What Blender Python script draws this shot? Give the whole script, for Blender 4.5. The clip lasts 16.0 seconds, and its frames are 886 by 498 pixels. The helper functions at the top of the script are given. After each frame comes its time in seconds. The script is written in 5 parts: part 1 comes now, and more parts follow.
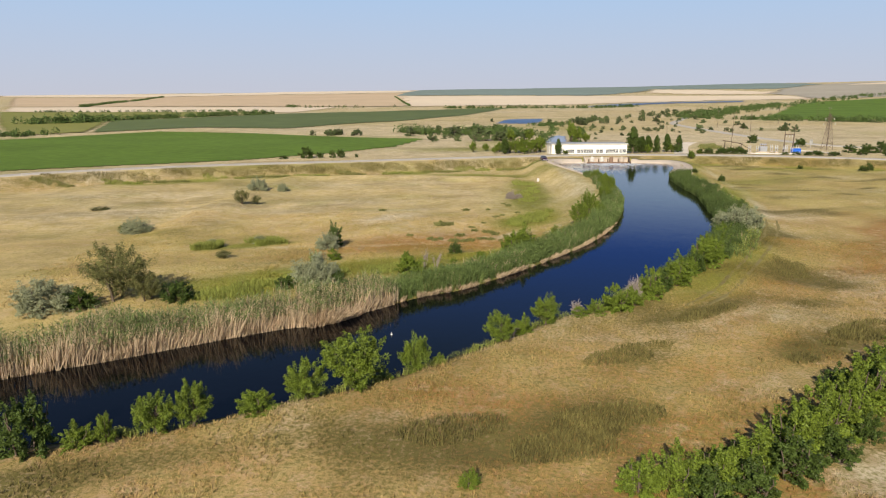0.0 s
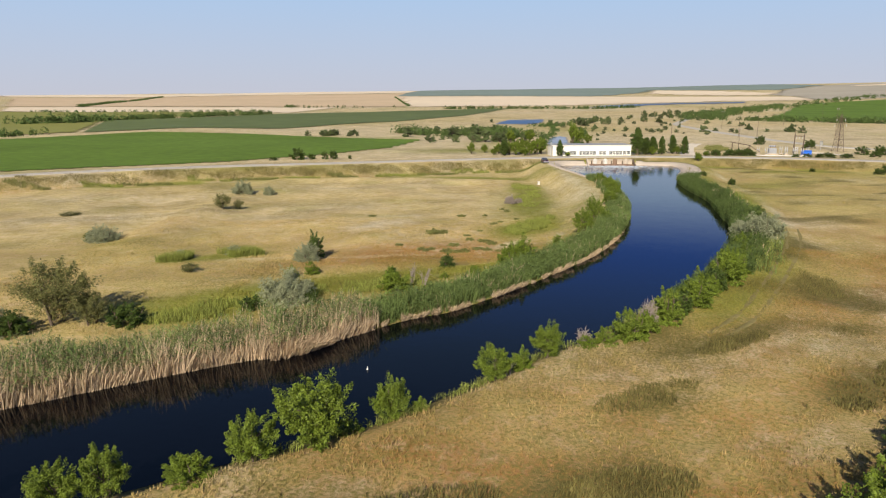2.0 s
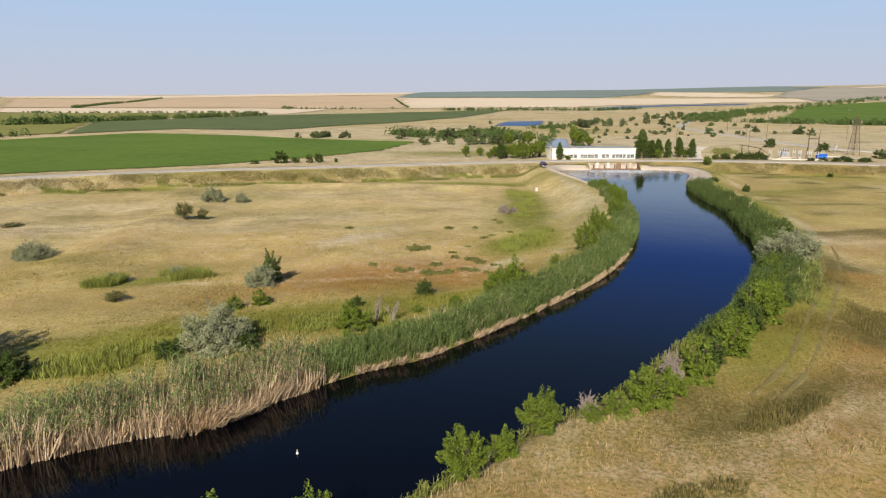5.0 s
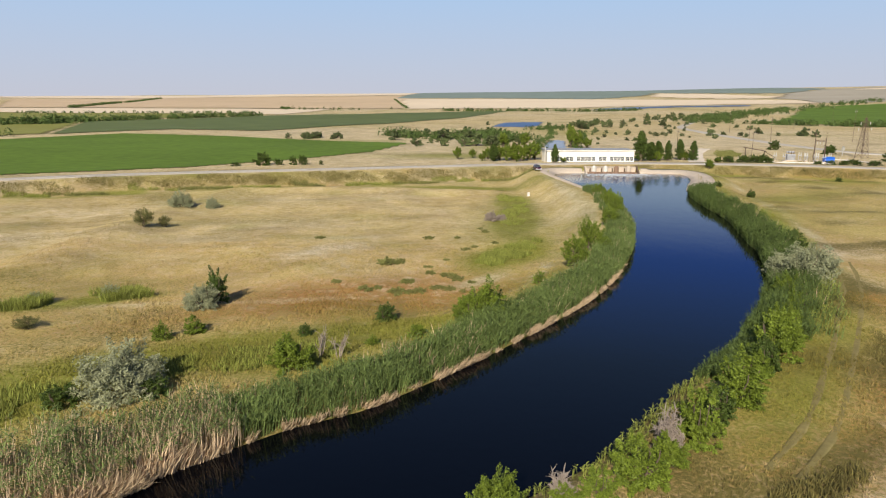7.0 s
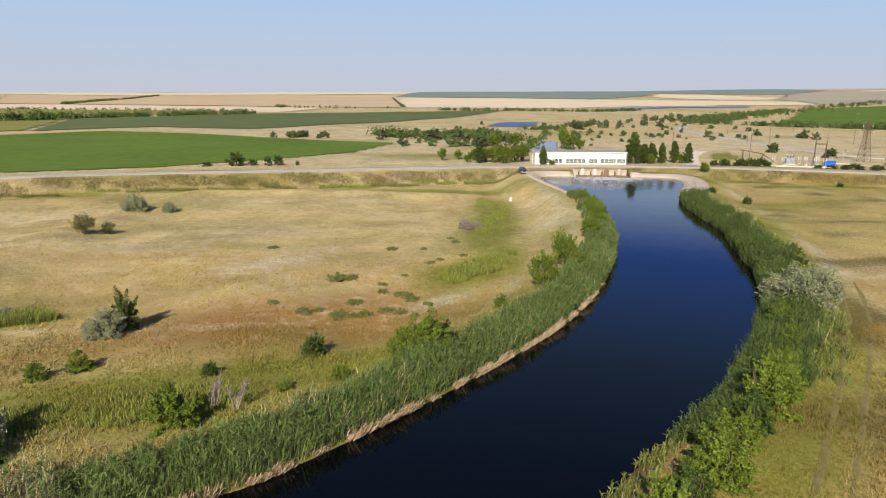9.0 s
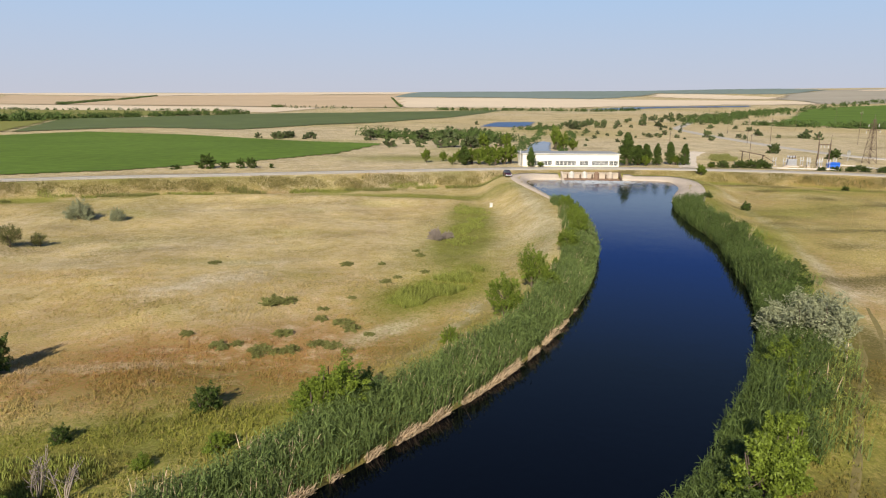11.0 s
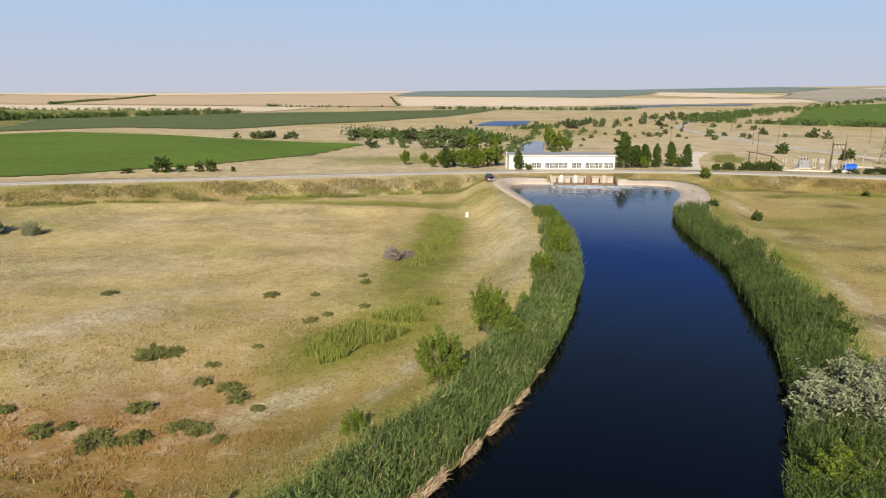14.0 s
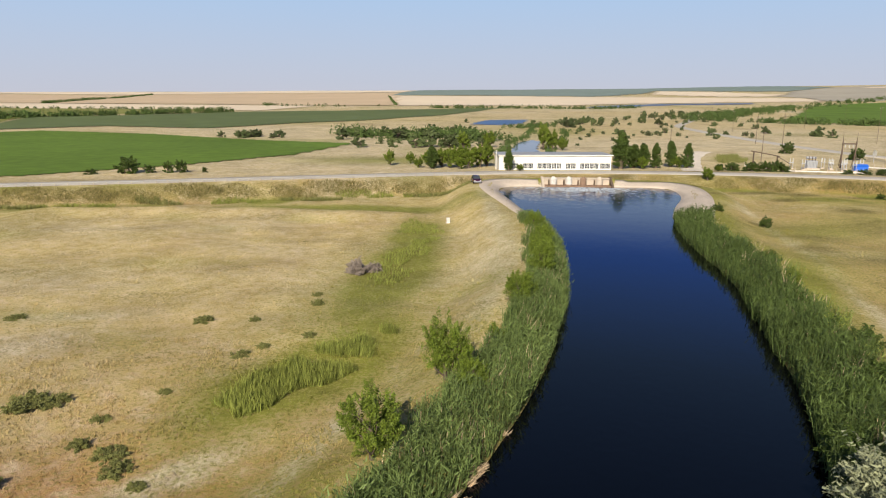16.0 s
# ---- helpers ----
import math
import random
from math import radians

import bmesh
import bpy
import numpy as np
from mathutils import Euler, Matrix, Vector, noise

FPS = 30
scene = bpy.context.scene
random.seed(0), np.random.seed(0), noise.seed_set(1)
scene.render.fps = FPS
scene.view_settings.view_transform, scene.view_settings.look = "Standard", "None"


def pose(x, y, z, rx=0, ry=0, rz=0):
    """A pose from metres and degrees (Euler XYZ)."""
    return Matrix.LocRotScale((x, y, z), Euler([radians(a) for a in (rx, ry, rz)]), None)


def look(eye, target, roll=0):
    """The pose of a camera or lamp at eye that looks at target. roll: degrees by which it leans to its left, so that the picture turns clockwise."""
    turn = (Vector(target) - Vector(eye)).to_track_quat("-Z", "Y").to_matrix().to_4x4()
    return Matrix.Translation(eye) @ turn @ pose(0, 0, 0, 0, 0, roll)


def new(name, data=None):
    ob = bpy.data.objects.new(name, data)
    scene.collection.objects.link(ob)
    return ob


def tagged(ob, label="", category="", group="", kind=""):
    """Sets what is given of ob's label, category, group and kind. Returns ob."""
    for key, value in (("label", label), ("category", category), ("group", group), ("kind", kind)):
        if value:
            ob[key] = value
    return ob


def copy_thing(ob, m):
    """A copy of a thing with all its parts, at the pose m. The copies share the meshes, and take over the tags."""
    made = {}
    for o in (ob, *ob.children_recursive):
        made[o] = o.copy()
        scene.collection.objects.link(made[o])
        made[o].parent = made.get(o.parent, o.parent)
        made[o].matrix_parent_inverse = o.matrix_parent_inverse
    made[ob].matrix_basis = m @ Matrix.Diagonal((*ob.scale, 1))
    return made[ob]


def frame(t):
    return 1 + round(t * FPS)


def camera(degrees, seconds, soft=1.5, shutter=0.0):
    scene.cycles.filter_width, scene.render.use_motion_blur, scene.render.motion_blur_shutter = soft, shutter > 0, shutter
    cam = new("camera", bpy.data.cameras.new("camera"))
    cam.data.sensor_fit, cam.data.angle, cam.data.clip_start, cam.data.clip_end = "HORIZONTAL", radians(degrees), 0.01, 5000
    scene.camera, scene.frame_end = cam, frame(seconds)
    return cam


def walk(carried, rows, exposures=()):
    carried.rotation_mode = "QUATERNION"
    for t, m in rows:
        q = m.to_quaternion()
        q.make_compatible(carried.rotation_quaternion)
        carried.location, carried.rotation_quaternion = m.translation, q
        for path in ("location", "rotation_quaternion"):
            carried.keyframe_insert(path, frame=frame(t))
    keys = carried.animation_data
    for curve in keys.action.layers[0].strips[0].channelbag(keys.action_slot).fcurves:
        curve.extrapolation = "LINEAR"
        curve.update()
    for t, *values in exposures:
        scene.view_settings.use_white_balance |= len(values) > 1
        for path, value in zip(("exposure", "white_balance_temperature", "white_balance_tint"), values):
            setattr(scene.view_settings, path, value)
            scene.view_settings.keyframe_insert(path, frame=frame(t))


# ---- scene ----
cam = camera(66, 16.0, soft=1.15)
PATH = [
    (0, (-2.215, -7.044, 22.667), (-2.254, -5.094, 22.225), -0.1),
    (0.5, (-1.977, -4.756, 22.558), (-2.015, -2.806, 22.116), -0.1),
    (1, (-1.673, -2.312, 22.379), (-1.713, -0.361, 21.939), -0.0),
    (1.5, (-1.4, 0.093, 22.273), (-1.44, 2.043, 21.833), -0.1),
    (2, (-1.118, 2.655, 22.135), (-1.158, 4.605, 21.695), -0.0),
    (2.5, (-0.867, 4.983, 22.009), (-0.907, 6.934, 21.57), -0.1),
    (3, (-0.565, 7.619, 21.848), (-0.604, 9.569, 21.409), -0.0),
    (3.5, (-0.269, 10.025, 21.696), (-0.307, 11.976, 21.259), 0.1),
    (4, (0.182, 12.61, 21.618), (0.143, 14.561, 21.181), 0.1),
    (6.5, (3.635, 24.677, 21.111), (3.59, 26.629, 20.679), 0.1),
    (7, (4.626, 27.514, 21.04), (4.582, 29.466, 20.607), 0.2),
    (7.5, (5.699, 30.077, 21.005), (5.656, 32.029, 20.571), 0.3),
    (8, (6.956, 32.685, 20.959), (6.912, 34.637, 20.526), 0.3),
    (8.5, (8.173, 35.133, 20.883), (8.131, 37.085, 20.45), 0.5),
    (9, (9.51, 37.721, 20.828), (9.469, 39.672, 20.393), 0.6),
    (11.5, (15.724, 51.862, 20.371), (15.678, 53.813, 19.936), 0.5),
    (12, (16.682, 54.932, 20.241), (16.635, 56.883, 19.804), 0.5),
    (12.5, (17.542, 57.645, 20.171), (17.495, 59.596, 19.734), 0.5),
    (13, (18.418, 60.638, 20.008), (18.371, 62.589, 19.572), 0.5),
    (13.5, (19.248, 63.421, 19.887), (19.2, 65.372, 19.45), 0.5),
    (14, (20.139, 66.288, 19.76), (20.09, 68.239, 19.323), 0.4),
    (14.5, (20.915, 68.906, 19.642), (20.866, 70.856, 19.203), 0.4),
    (15, (21.806, 71.796, 19.459), (21.757, 73.746, 19.021), 0.4),
    (15.5, (22.525, 74.491, 19.181), (22.476, 76.442, 18.744), 0.3),
    (16, (23.345, 77.33, 19.038), (23.297, 79.28, 18.599), 0.4),
]
walk(cam, [(t, look(eye, target, roll)) for t, eye, target, roll in PATH], exposures=[(0.0, 0.32), (16.0, 0.32)])

# ---- light ----
SUN_AZ, SUN_EL = 192.0, 31.0
world = bpy.data.worlds.new("sky")
scene.world = world
world.use_nodes = True
wn = world.node_tree.nodes
sky = wn.new("ShaderNodeTexSky")
sky.sky_type = "NISHITA"
sky.sun_disc = False
sky.sun_elevation, sky.sun_rotation = radians(SUN_EL), radians(SUN_AZ)
sky.air_density, sky.dust_density, sky.ozone_density = 1.0, 1.3, 4.0
SKY = 0.055
wn["Background"].inputs["Strength"].default_value = 1.0
wl = world.node_tree.links
# hazy summer air: the lowest degrees of the sky are a pale lavender all round
wco, wsep, whaze, wamount, wgain, wmix = (wn.new("ShaderNode" + k) for k in ("TexCoord", "SeparateXYZ", "ValToRGB", "ValToRGB", "VectorMath", "Mix"))
wl.new(wco.outputs["Generated"], wsep.inputs[0])
wl.new(wsep.outputs["Z"], whaze.inputs[0]), wl.new(wsep.outputs["Z"], wamount.inputs[0])
for ramp_node, stops in ((whaze, ((0.0, (0.46, 0.475, 0.55)), (0.135, (0.35, 0.48, 0.67)), (0.21, (0.045, 0.13, 0.50)))), (wamount, ((0.0, (0.95, 0.95, 0.95)), (0.22, (0.93, 0.93, 0.93)), (0.36, (0.08, 0.08, 0.08))))):
    ramp_node.color_ramp.elements.new(0.5)
    for e, (where, rgb) in zip(ramp_node.color_ramp.elements, stops):
        e.position, e.color = where, (*rgb, 1)
wgain.operation = "MULTIPLY"
wgain.inputs[1].default_value = (SKY, SKY, SKY)
wmix.data_type = "RGBA"
wl.new(sky.outputs["Color"], wgain.inputs[0]), wl.new(wgain.outputs[0], wmix.inputs["A"])
wl.new(whaze.outputs["Color"], wmix.inputs["B"]), wl.new(wamount.outputs["Color"], wmix.inputs["Factor"])
wl.new(wmix.outputs["Result"], wn["Background"].inputs["Color"])
sun_data = bpy.data.lights.new("sun", "SUN")
sun_data.energy, sun_data.angle, sun_data.color = 5.0, radians(0.6), (1.0, 0.905, 0.75)
sun = new("sun", sun_data)
az, el = radians(SUN_AZ), radians(SUN_EL)
sun.matrix_world = look((math.sin(az) * math.cos(el) * 100, math.cos(az) * math.cos(el) * 100, math.sin(el) * 100), (0, 0, 0))

# ---- materials ----


def material(name, color, rough=0.8, metal=0.0, vary=0.25, grain=8.0, patch=0.6, bump=0.2, bump_scale=30.0, per="none", translucent=0.0):
    """A surface with colour variation at two scales and fine relief, in metres."""
    m = bpy.data.materials.new(name)
    m.use_nodes = True
    n, l = m.node_tree.nodes, m.node_tree.links
    b = n["Principled BSDF"]
    b.inputs["Roughness"].default_value, b.inputs["Metallic"].default_value = rough, metal
    if rough >= 0.8:
        b.inputs["Specular IOR Level"].default_value = 0.12
    co = n.new("ShaderNodeTexCoord")
    fine, big = n.new("ShaderNodeTexNoise"), n.new("ShaderNodeTexNoise")
    fine.inputs["Scale"].default_value, big.inputs["Scale"].default_value = grain, patch
    fine.inputs["Detail"].default_value = big.inputs["Detail"].default_value = 4
    l.new(co.outputs["Object"], fine.inputs["Vector"]), l.new(co.outputs["Object"], big.inputs["Vector"])
    add = n.new("ShaderNodeMath")
    add.operation = "ADD"
    l.new(fine.outputs["Fac"], add.inputs[0]), l.new(big.outputs["Fac"], add.inputs[1])
    last = add.outputs[0]
    if per != "none":
        source = n.new("ShaderNodeObjectInfo") if per == "object" else n.new("ShaderNodeNewGeometry")
        more = n.new("ShaderNodeMath")
        more.operation = "ADD"
        l.new(last, more.inputs[0])
        l.new(source.outputs["Random" if per == "object" else "Random Per Island"], more.inputs[1])
        half = n.new("ShaderNodeMath")
        half.operation = "MULTIPLY"
        half.inputs[1].default_value = 0.667
        l.new(more.outputs[0], half.inputs[0])
        last = half.outputs[0]
    ramp = n.new("ShaderNodeMapRange")
    ramp.inputs["From Min"].default_value, ramp.inputs["From Max"].default_value = 0.55, 1.45
    ramp.inputs["To Min"].default_value, ramp.inputs["To Max"].default_value = 1 - vary, 1 + vary
    l.new(last, ramp.inputs["Value"])
    mul = n.new("ShaderNodeVectorMath")
    mul.operation = "MULTIPLY"
    mul.inputs[0].default_value = color
    l.new(ramp.outputs["Result"], mul.inputs[1])
    l.new(mul.outputs[0], b.inputs["Base Color"])
    if bump:
        rel, bn = n.new("ShaderNodeTexNoise"), n.new("ShaderNodeBump")
        rel.inputs["Scale"].default_value = bump_scale
        bn.inputs["Strength"].default_value, bn.inputs["Distance"].default_value = bump, 0.05
        l.new(co.outputs["Object"], rel.inputs["Vector"])
        l.new(rel.outputs["Fac"], bn.inputs["Height"]), l.new(bn.outputs["Normal"], b.inputs["Normal"])
    if translucent:
        b.inputs["Specular IOR Level"].default_value = 0.22
        tr, mix = n.new("ShaderNodeBsdfTranslucent"), n.new("ShaderNodeMixShader")
        l.new(mul.outputs[0], tr.inputs["Color"])
        mix.inputs[0].default_value = translucent
        l.new(b.outputs[0], mix.inputs[1]), l.new(tr.outputs[0], mix.inputs[2])
        l.new(mix.outputs[0], n["Material Output"].inputs["Surface"])
    return m


STRAW, GREEN, RUST, PALE, WEEDS = (0.56, 0.425, 0.180), (0.215, 0.225, 0.035), (0.36, 0.185, 0.062), (0.60, 0.50, 0.34), (0.140, 0.118, 0.036)


def cover_material(name, tuft):
    """Steppe ground or its grass: straw, green, rusty and pale cover, mixed by the attribute 'cover'."""
    m = bpy.data.materials.new(name)
    m.use_nodes = True
    n, l = m.node_tree.nodes, m.node_tree.links
    b = n["Principled BSDF"]
    b.inputs["Roughness"].default_value = 0.9
    b.inputs["Specular IOR Level"].default_value = 0.15
    at, geo = n.new("ShaderNodeAttribute"), n.new("ShaderNodeNewGeometry")
    at.attribute_name = "cover"
    sep = n.new("ShaderNodeSeparateColor")
    l.new(at.outputs["Color"], sep.inputs[0])
    noises = []
    for scale, detail in ((0.09, 5), (0.6, 6), (3.5, 6)):
        t = n.new("ShaderNodeTexNoise")
        t.inputs["Scale"].default_value, t.inputs["Detail"].default_value, t.inputs["Roughness"].default_value = scale, detail, 0.65
        l.new(geo.outputs["Position"], t.inputs["Vector"])
        noises.append(t.outputs["Fac"])
    last = None
    for channel, color, source in (("Green", RUST, 1), ("Blue", PALE, 1), ("Red", GREEN, 2), ("Alpha", WEEDS, 2)):
        soft = n.new("ShaderNodeMath")
        soft.operation = "MULTIPLY_ADD"
        soft.inputs[1].default_value, soft.inputs[2].default_value = (3.4, -1.75) if channel == "Alpha" else (2.4, -1.25)
        l.new(noises[source], soft.inputs[0])
        total = n.new("ShaderNodeMath")
        total.operation, total.use_clamp = "ADD", True
        l.new(soft.outputs[0], total.inputs[0]), l.new(at.outputs["Alpha"] if channel == "Alpha" else sep.outputs[channel], total.inputs[1])
        mix = n.new("ShaderNodeMix")
        mix.data_type = "RGBA"
        l.new(total.outputs[0], mix.inputs["Factor"])
        if last is None:
            mix.inputs["A"].default_value = (*STRAW, 1)
        else:
            l.new(last, mix.inputs["A"])
        mix.inputs["B"].default_value = (*color, 1)
        last = mix.outputs["Result"]
    s = n.new("ShaderNodeMath")
    s.operation = "ADD"
    l.new(noises[0], s.inputs[0]), l.new(noises[2], s.inputs[1])
    streak = n.new("ShaderNodeMath")
    streak.operation = "MULTIPLY_ADD"
    streak.inputs[1].default_value = 0.8
    l.new(noises[1], streak.inputs[0]), l.new(s.outputs[0], streak.inputs[2])
    s = streak
    if tuft:
        s2 = n.new("ShaderNodeMath")
        s2.operation = "MULTIPLY_ADD"
        s2.inputs[1].default_value = 0.45
        l.new(geo.outputs["Random Per Island"], s2.inputs[0]), l.new(s.outputs[0], s2.inputs[2])
        s = s2
    ramp = n.new("ShaderNodeMapRange")
    ramp.inputs["From Min"].default_value, ramp.inputs["From Max"].default_value = (1.0, 2.25) if tuft else (1.05, 1.75)
    ramp.inputs["To Min"].default_value, ramp.inputs["To Max"].default_value = (0.54, 1.12) if tuft else (0.60, 1.32)
    l.new(s.outputs[0], ramp.inputs["Value"])
    mul = n.new("ShaderNodeVectorMath")
    mul.operation = "MULTIPLY"
    l.new(last, mul.inputs[0]), l.new(ramp.outputs["Result"], mul.inputs[1])
    l.new(mul.outputs[0], b.inputs["Base Color"])
    if not tuft:
        bn = n.new("ShaderNodeBump")
        bn.inputs["Strength"].default_value, bn.inputs["Distance"].default_value = 0.6, 0.2
        l.new(noises[2], bn.inputs["Height"]), l.new(bn.outputs["Normal"], b.inputs["Normal"])
    return m


def water_material(name="canal water", base=(0.0012, 0.0014, 0.0025, 1), ripple=0.12, rough=0.03):
    m = bpy.data.materials.new(name)
    m.use_nodes = True
    n, l = m.node_tree.nodes, m.node_tree.links
    b = n["Principled BSDF"]
    b.inputs["Base Color"].default_value = base
    b.inputs["Roughness"].default_value, b.inputs["IOR"].default_value = rough, 1.29
    geo, t, t2, add, bn = (n.new("ShaderNode" + k) for k in ("NewGeometry", "TexNoise", "TexNoise", "Math", "Bump"))
    t.inputs["Scale"].default_value, t2.inputs["Scale"].default_value = 1.6, 0.25
    t.inputs["Detail"].default_value = 5
    l.new(geo.outputs["Position"], t.inputs["Vector"]), l.new(geo.outputs["Position"], t2.inputs["Vector"])
    l.new(t.outputs["Fac"], add.inputs[0]), l.new(t2.outputs["Fac"], add.inputs[1])
    # churned where the outlets pour in, calm further down
    far, calm, churn, wild, total = (n.new("ShaderNode" + k) for k in ("VectorMath", "MapRange", "TexNoise", "Math", "Math"))
    far.operation = "DISTANCE"
    far.inputs[1].default_value = (49, 223, 0)
    l.new(geo.outputs["Position"], far.inputs[0]), l.new(far.outputs["Value"], calm.inputs["Value"])
    calm.inputs["From Min"].default_value, calm.inputs["From Max"].default_value = 3, 34
    calm.inputs["To Min"].default_value, calm.inputs["To Max"].default_value = 13.0, 0.0
    churn.inputs["Scale"].default_value, churn.inputs["Detail"].default_value, churn.inputs["Distortion"].default_value = 0.55, 6, 1.5
    l.new(geo.outputs["Position"], churn.inputs["Vector"])
    wild.operation, total.operation = "MULTIPLY", "ADD"
    l.new(churn.outputs["Fac"], wild.inputs[0]), l.new(calm.outputs["Result"], wild.inputs[1])
    l.new(add.outputs[0], total.inputs[0]), l.new(wild.outputs[0], total.inputs[1])
    bn.inputs["Strength"].default_value, bn.inputs["Distance"].default_value = ripple, 0.06
    l.new(total.outputs[0], bn.inputs["Height"]), l.new(bn.outputs["Normal"], b.inputs["Normal"])
    return m


M_GROUND, M_TUFT, M_WATER = cover_material("steppe ground", False), cover_material("steppe grass", True), water_material()
# the blue base colour paints in the sky that far water reflects
M_POND = water_material("wind-ruffled water with painted sky blue", (0.03, 0.08, 0.17, 1), 1.0, 0.3)
M_ASPHALT = material("worn asphalt", (0.47, 0.43, 0.37), 0.9, vary=0.2, grain=3, patch=0.15)
M_TRACK = material("pale dirt track", (0.66, 0.58, 0.47), 0.95, vary=0.2, grain=2, patch=0.2)
M_RUT = material("trodden olive-brown rut", (0.21, 0.175, 0.070), 0.95, vary=0.3, grain=2, patch=0.3)
M_CONCRETE = material("weathered concrete", (0.52, 0.44, 0.355), 0.9, vary=0.22, grain=2.5, patch=0.25)
M_PIER = material("dirty whitewashed concrete", (0.60, 0.57, 0.52), 0.9, vary=0.25, grain=2.0, patch=0.8)
# rust stain, darkened to hold the shadow low on the outfall
M_STAIN_SHADE = material("rust-stained concrete with painted shade", (0.25, 0.165, 0.115), 0.9, vary=0.35, grain=2.0, patch=0.7)
M_WHITE = material("whitewashed render", (0.80, 0.77, 0.68), 0.85, vary=0.07, grain=3, patch=0.3)
M_ROOF = material("grey roofing sheet", (0.30, 0.31, 0.32), 0.6, vary=0.1, grain=2, patch=0.3)
M_FRAME = material("white window frame", (0.75, 0.74, 0.70), 0.6, vary=0.05, bump=0)
M_GLASS = material("dark window glass", (0.05, 0.06, 0.07), 0.08, vary=0.1, bump=0)
M_STEEL = material("galvanised steel", (0.50, 0.49, 0.47), 0.55, 0.4, vary=0.15, bump=0)
M_RUSTY = material("weathered brown steel", (0.13, 0.095, 0.07), 0.8, 0.1, vary=0.25, bump=0)
M_GREY = material("light grey machine paint", (0.36, 0.37, 0.39), 0.5, vary=0.08, bump=0)
M_PORCELAIN = material("pale porcelain", (0.55, 0.54, 0.50), 0.3, vary=0.05, bump=0)
M_BLUE = material("blue painted sheet metal", (0.02, 0.13, 0.60), 0.45, vary=0.12, bump=0)
M_CAR = material("dark plum car paint", (0.06, 0.018, 0.04), 0.25, 0.2, vary=0.05, bump=0)
M_RUBBER = material("black rubber", (0.02, 0.02, 0.02), 0.9, vary=0.1, bump=0)
M_FOAM = material("white foam", (0.45, 0.50, 0.56), 0.6, vary=0.2, grain=3)
M_BARK = material("grey-brown bark", (0.13, 0.10, 0.075), 0.95, vary=0.3, grain=8, bump=0.6)
M_DEAD = material("bleached dead twigs", (0.30, 0.25, 0.21), 0.95, vary=0.2, bump=0)
M_LEAF = material("fresh green leaves", (0.145, 0.195, 0.024), 0.55, vary=0.5, grain=1.5, patch=0.5, bump=0, per="island", translucent=0.2)
M_LEAF_DK = material("dark green leaves", (0.070, 0.105, 0.020), 0.55, vary=0.5, grain=1.5, patch=0.5, bump=0, per="island", translucent=0.2)
M_LEAF_PO = material("poplar leaves", (0.085, 0.125, 0.026), 0.55, vary=0.5, grain=1.5, patch=0.5, bump=0, per="island", translucent=0.2)
M_LEAF_OL = material("olive green leaves", (0.150, 0.150, 0.050), 0.6, vary=0.45, grain=1.5, patch=0.5, bump=0, per="island", translucent=0.2)
M_LEAF_SI = material("silvery oleaster leaves", (0.27, 0.285, 0.165), 0.6, vary=0.35, grain=1.5, patch=0.5, bump=0, per="island", translucent=0.15)
M_LEAF_FAR = material("distant foliage", (0.085, 0.112, 0.034), 0.7, vary=0.4, grain=0.8, patch=0.3, bump=0, per="object")
M_CLUMP = material("dull green weed leaves", (0.195, 0.200, 0.062), 0.7, vary=0.4, grain=1.5, patch=0.5, bump=0, per="island", translucent=0.15)
M_LEAF_BELT = material("distant belt foliage", (0.075, 0.112, 0.032), 0.8, vary=0.35, grain=0.1, patch=0.03, bump=0, per="island")
M_REED = material("green reed leaves", (0.142, 0.192, 0.056), 0.6, vary=0.55, grain=0.8, patch=0.25, bump=0, per="island", translucent=0.2)
M_REED_DK = material("dark bulrush leaves", (0.095, 0.135, 0.035), 0.6, vary=0.5, grain=0.8, patch=0.25, bump=0, per="island", translucent=0.2)
M_REED_DRY = material("dry straw-coloured reed", (0.53, 0.405, 0.265), 0.8, vary=0.4, grain=0.8, patch=0.3, bump=0, per="island", translucent=0.1)
M_WEED = material("olive-brown steppe weeds", (0.150, 0.130, 0.042), 0.8, vary=0.5, grain=0.8, patch=0.4, bump=0, per="island", translucent=0.15)
M_TALL = material("tall green meadow grass", (0.23, 0.255, 0.055), 0.7, vary=0.45, grain=0.8, patch=0.4, bump=0, per="island", translucent=0.2)
M_CROP = material("bright green crop", (0.108, 0.172, 0.024), 0.9, vary=0.32, grain=0.25, patch=0.02, bump=0.4, bump_scale=1.2)
M_CROP_DK = material("dark green crop", (0.115, 0.145, 0.055), 0.9, vary=0.2, grain=0.05, patch=0.006, bump=0.4, bump_scale=0.6)
M_CROP_YE = material("yellow-green crop", (0.22, 0.22, 0.06), 0.9, vary=0.15, grain=0.05, patch=0.006, bump=0.3, bump_scale=0.6)
# ripe wheat's own cream, lightened further to stand in for distance haze
M_WHEAT = material("ripe wheat paled for haze", (0.70, 0.58, 0.42), 0.95, vary=0.08, grain=0.03, patch=0.004, bump=0.3, bump_scale=0.4)
M_STUBBLE = material("tan stubble", (0.54, 0.41, 0.265), 0.95, vary=0.12, grain=0.03, patch=0.004, bump=0.3, bump_scale=0.4)
# horizon haze is mixed into the base colour of these two
M_FALLOW = material("fallow land greyed for haze", (0.37, 0.335, 0.265), 0.95, vary=0.15, grain=0.02, patch=0.003, bump=0)
M_FAR_GREEN = material("grey-green distant field with painted haze", (0.20, 0.25, 0.22), 0.95, vary=0.12, grain=0.02, patch=0.003, bump=0)

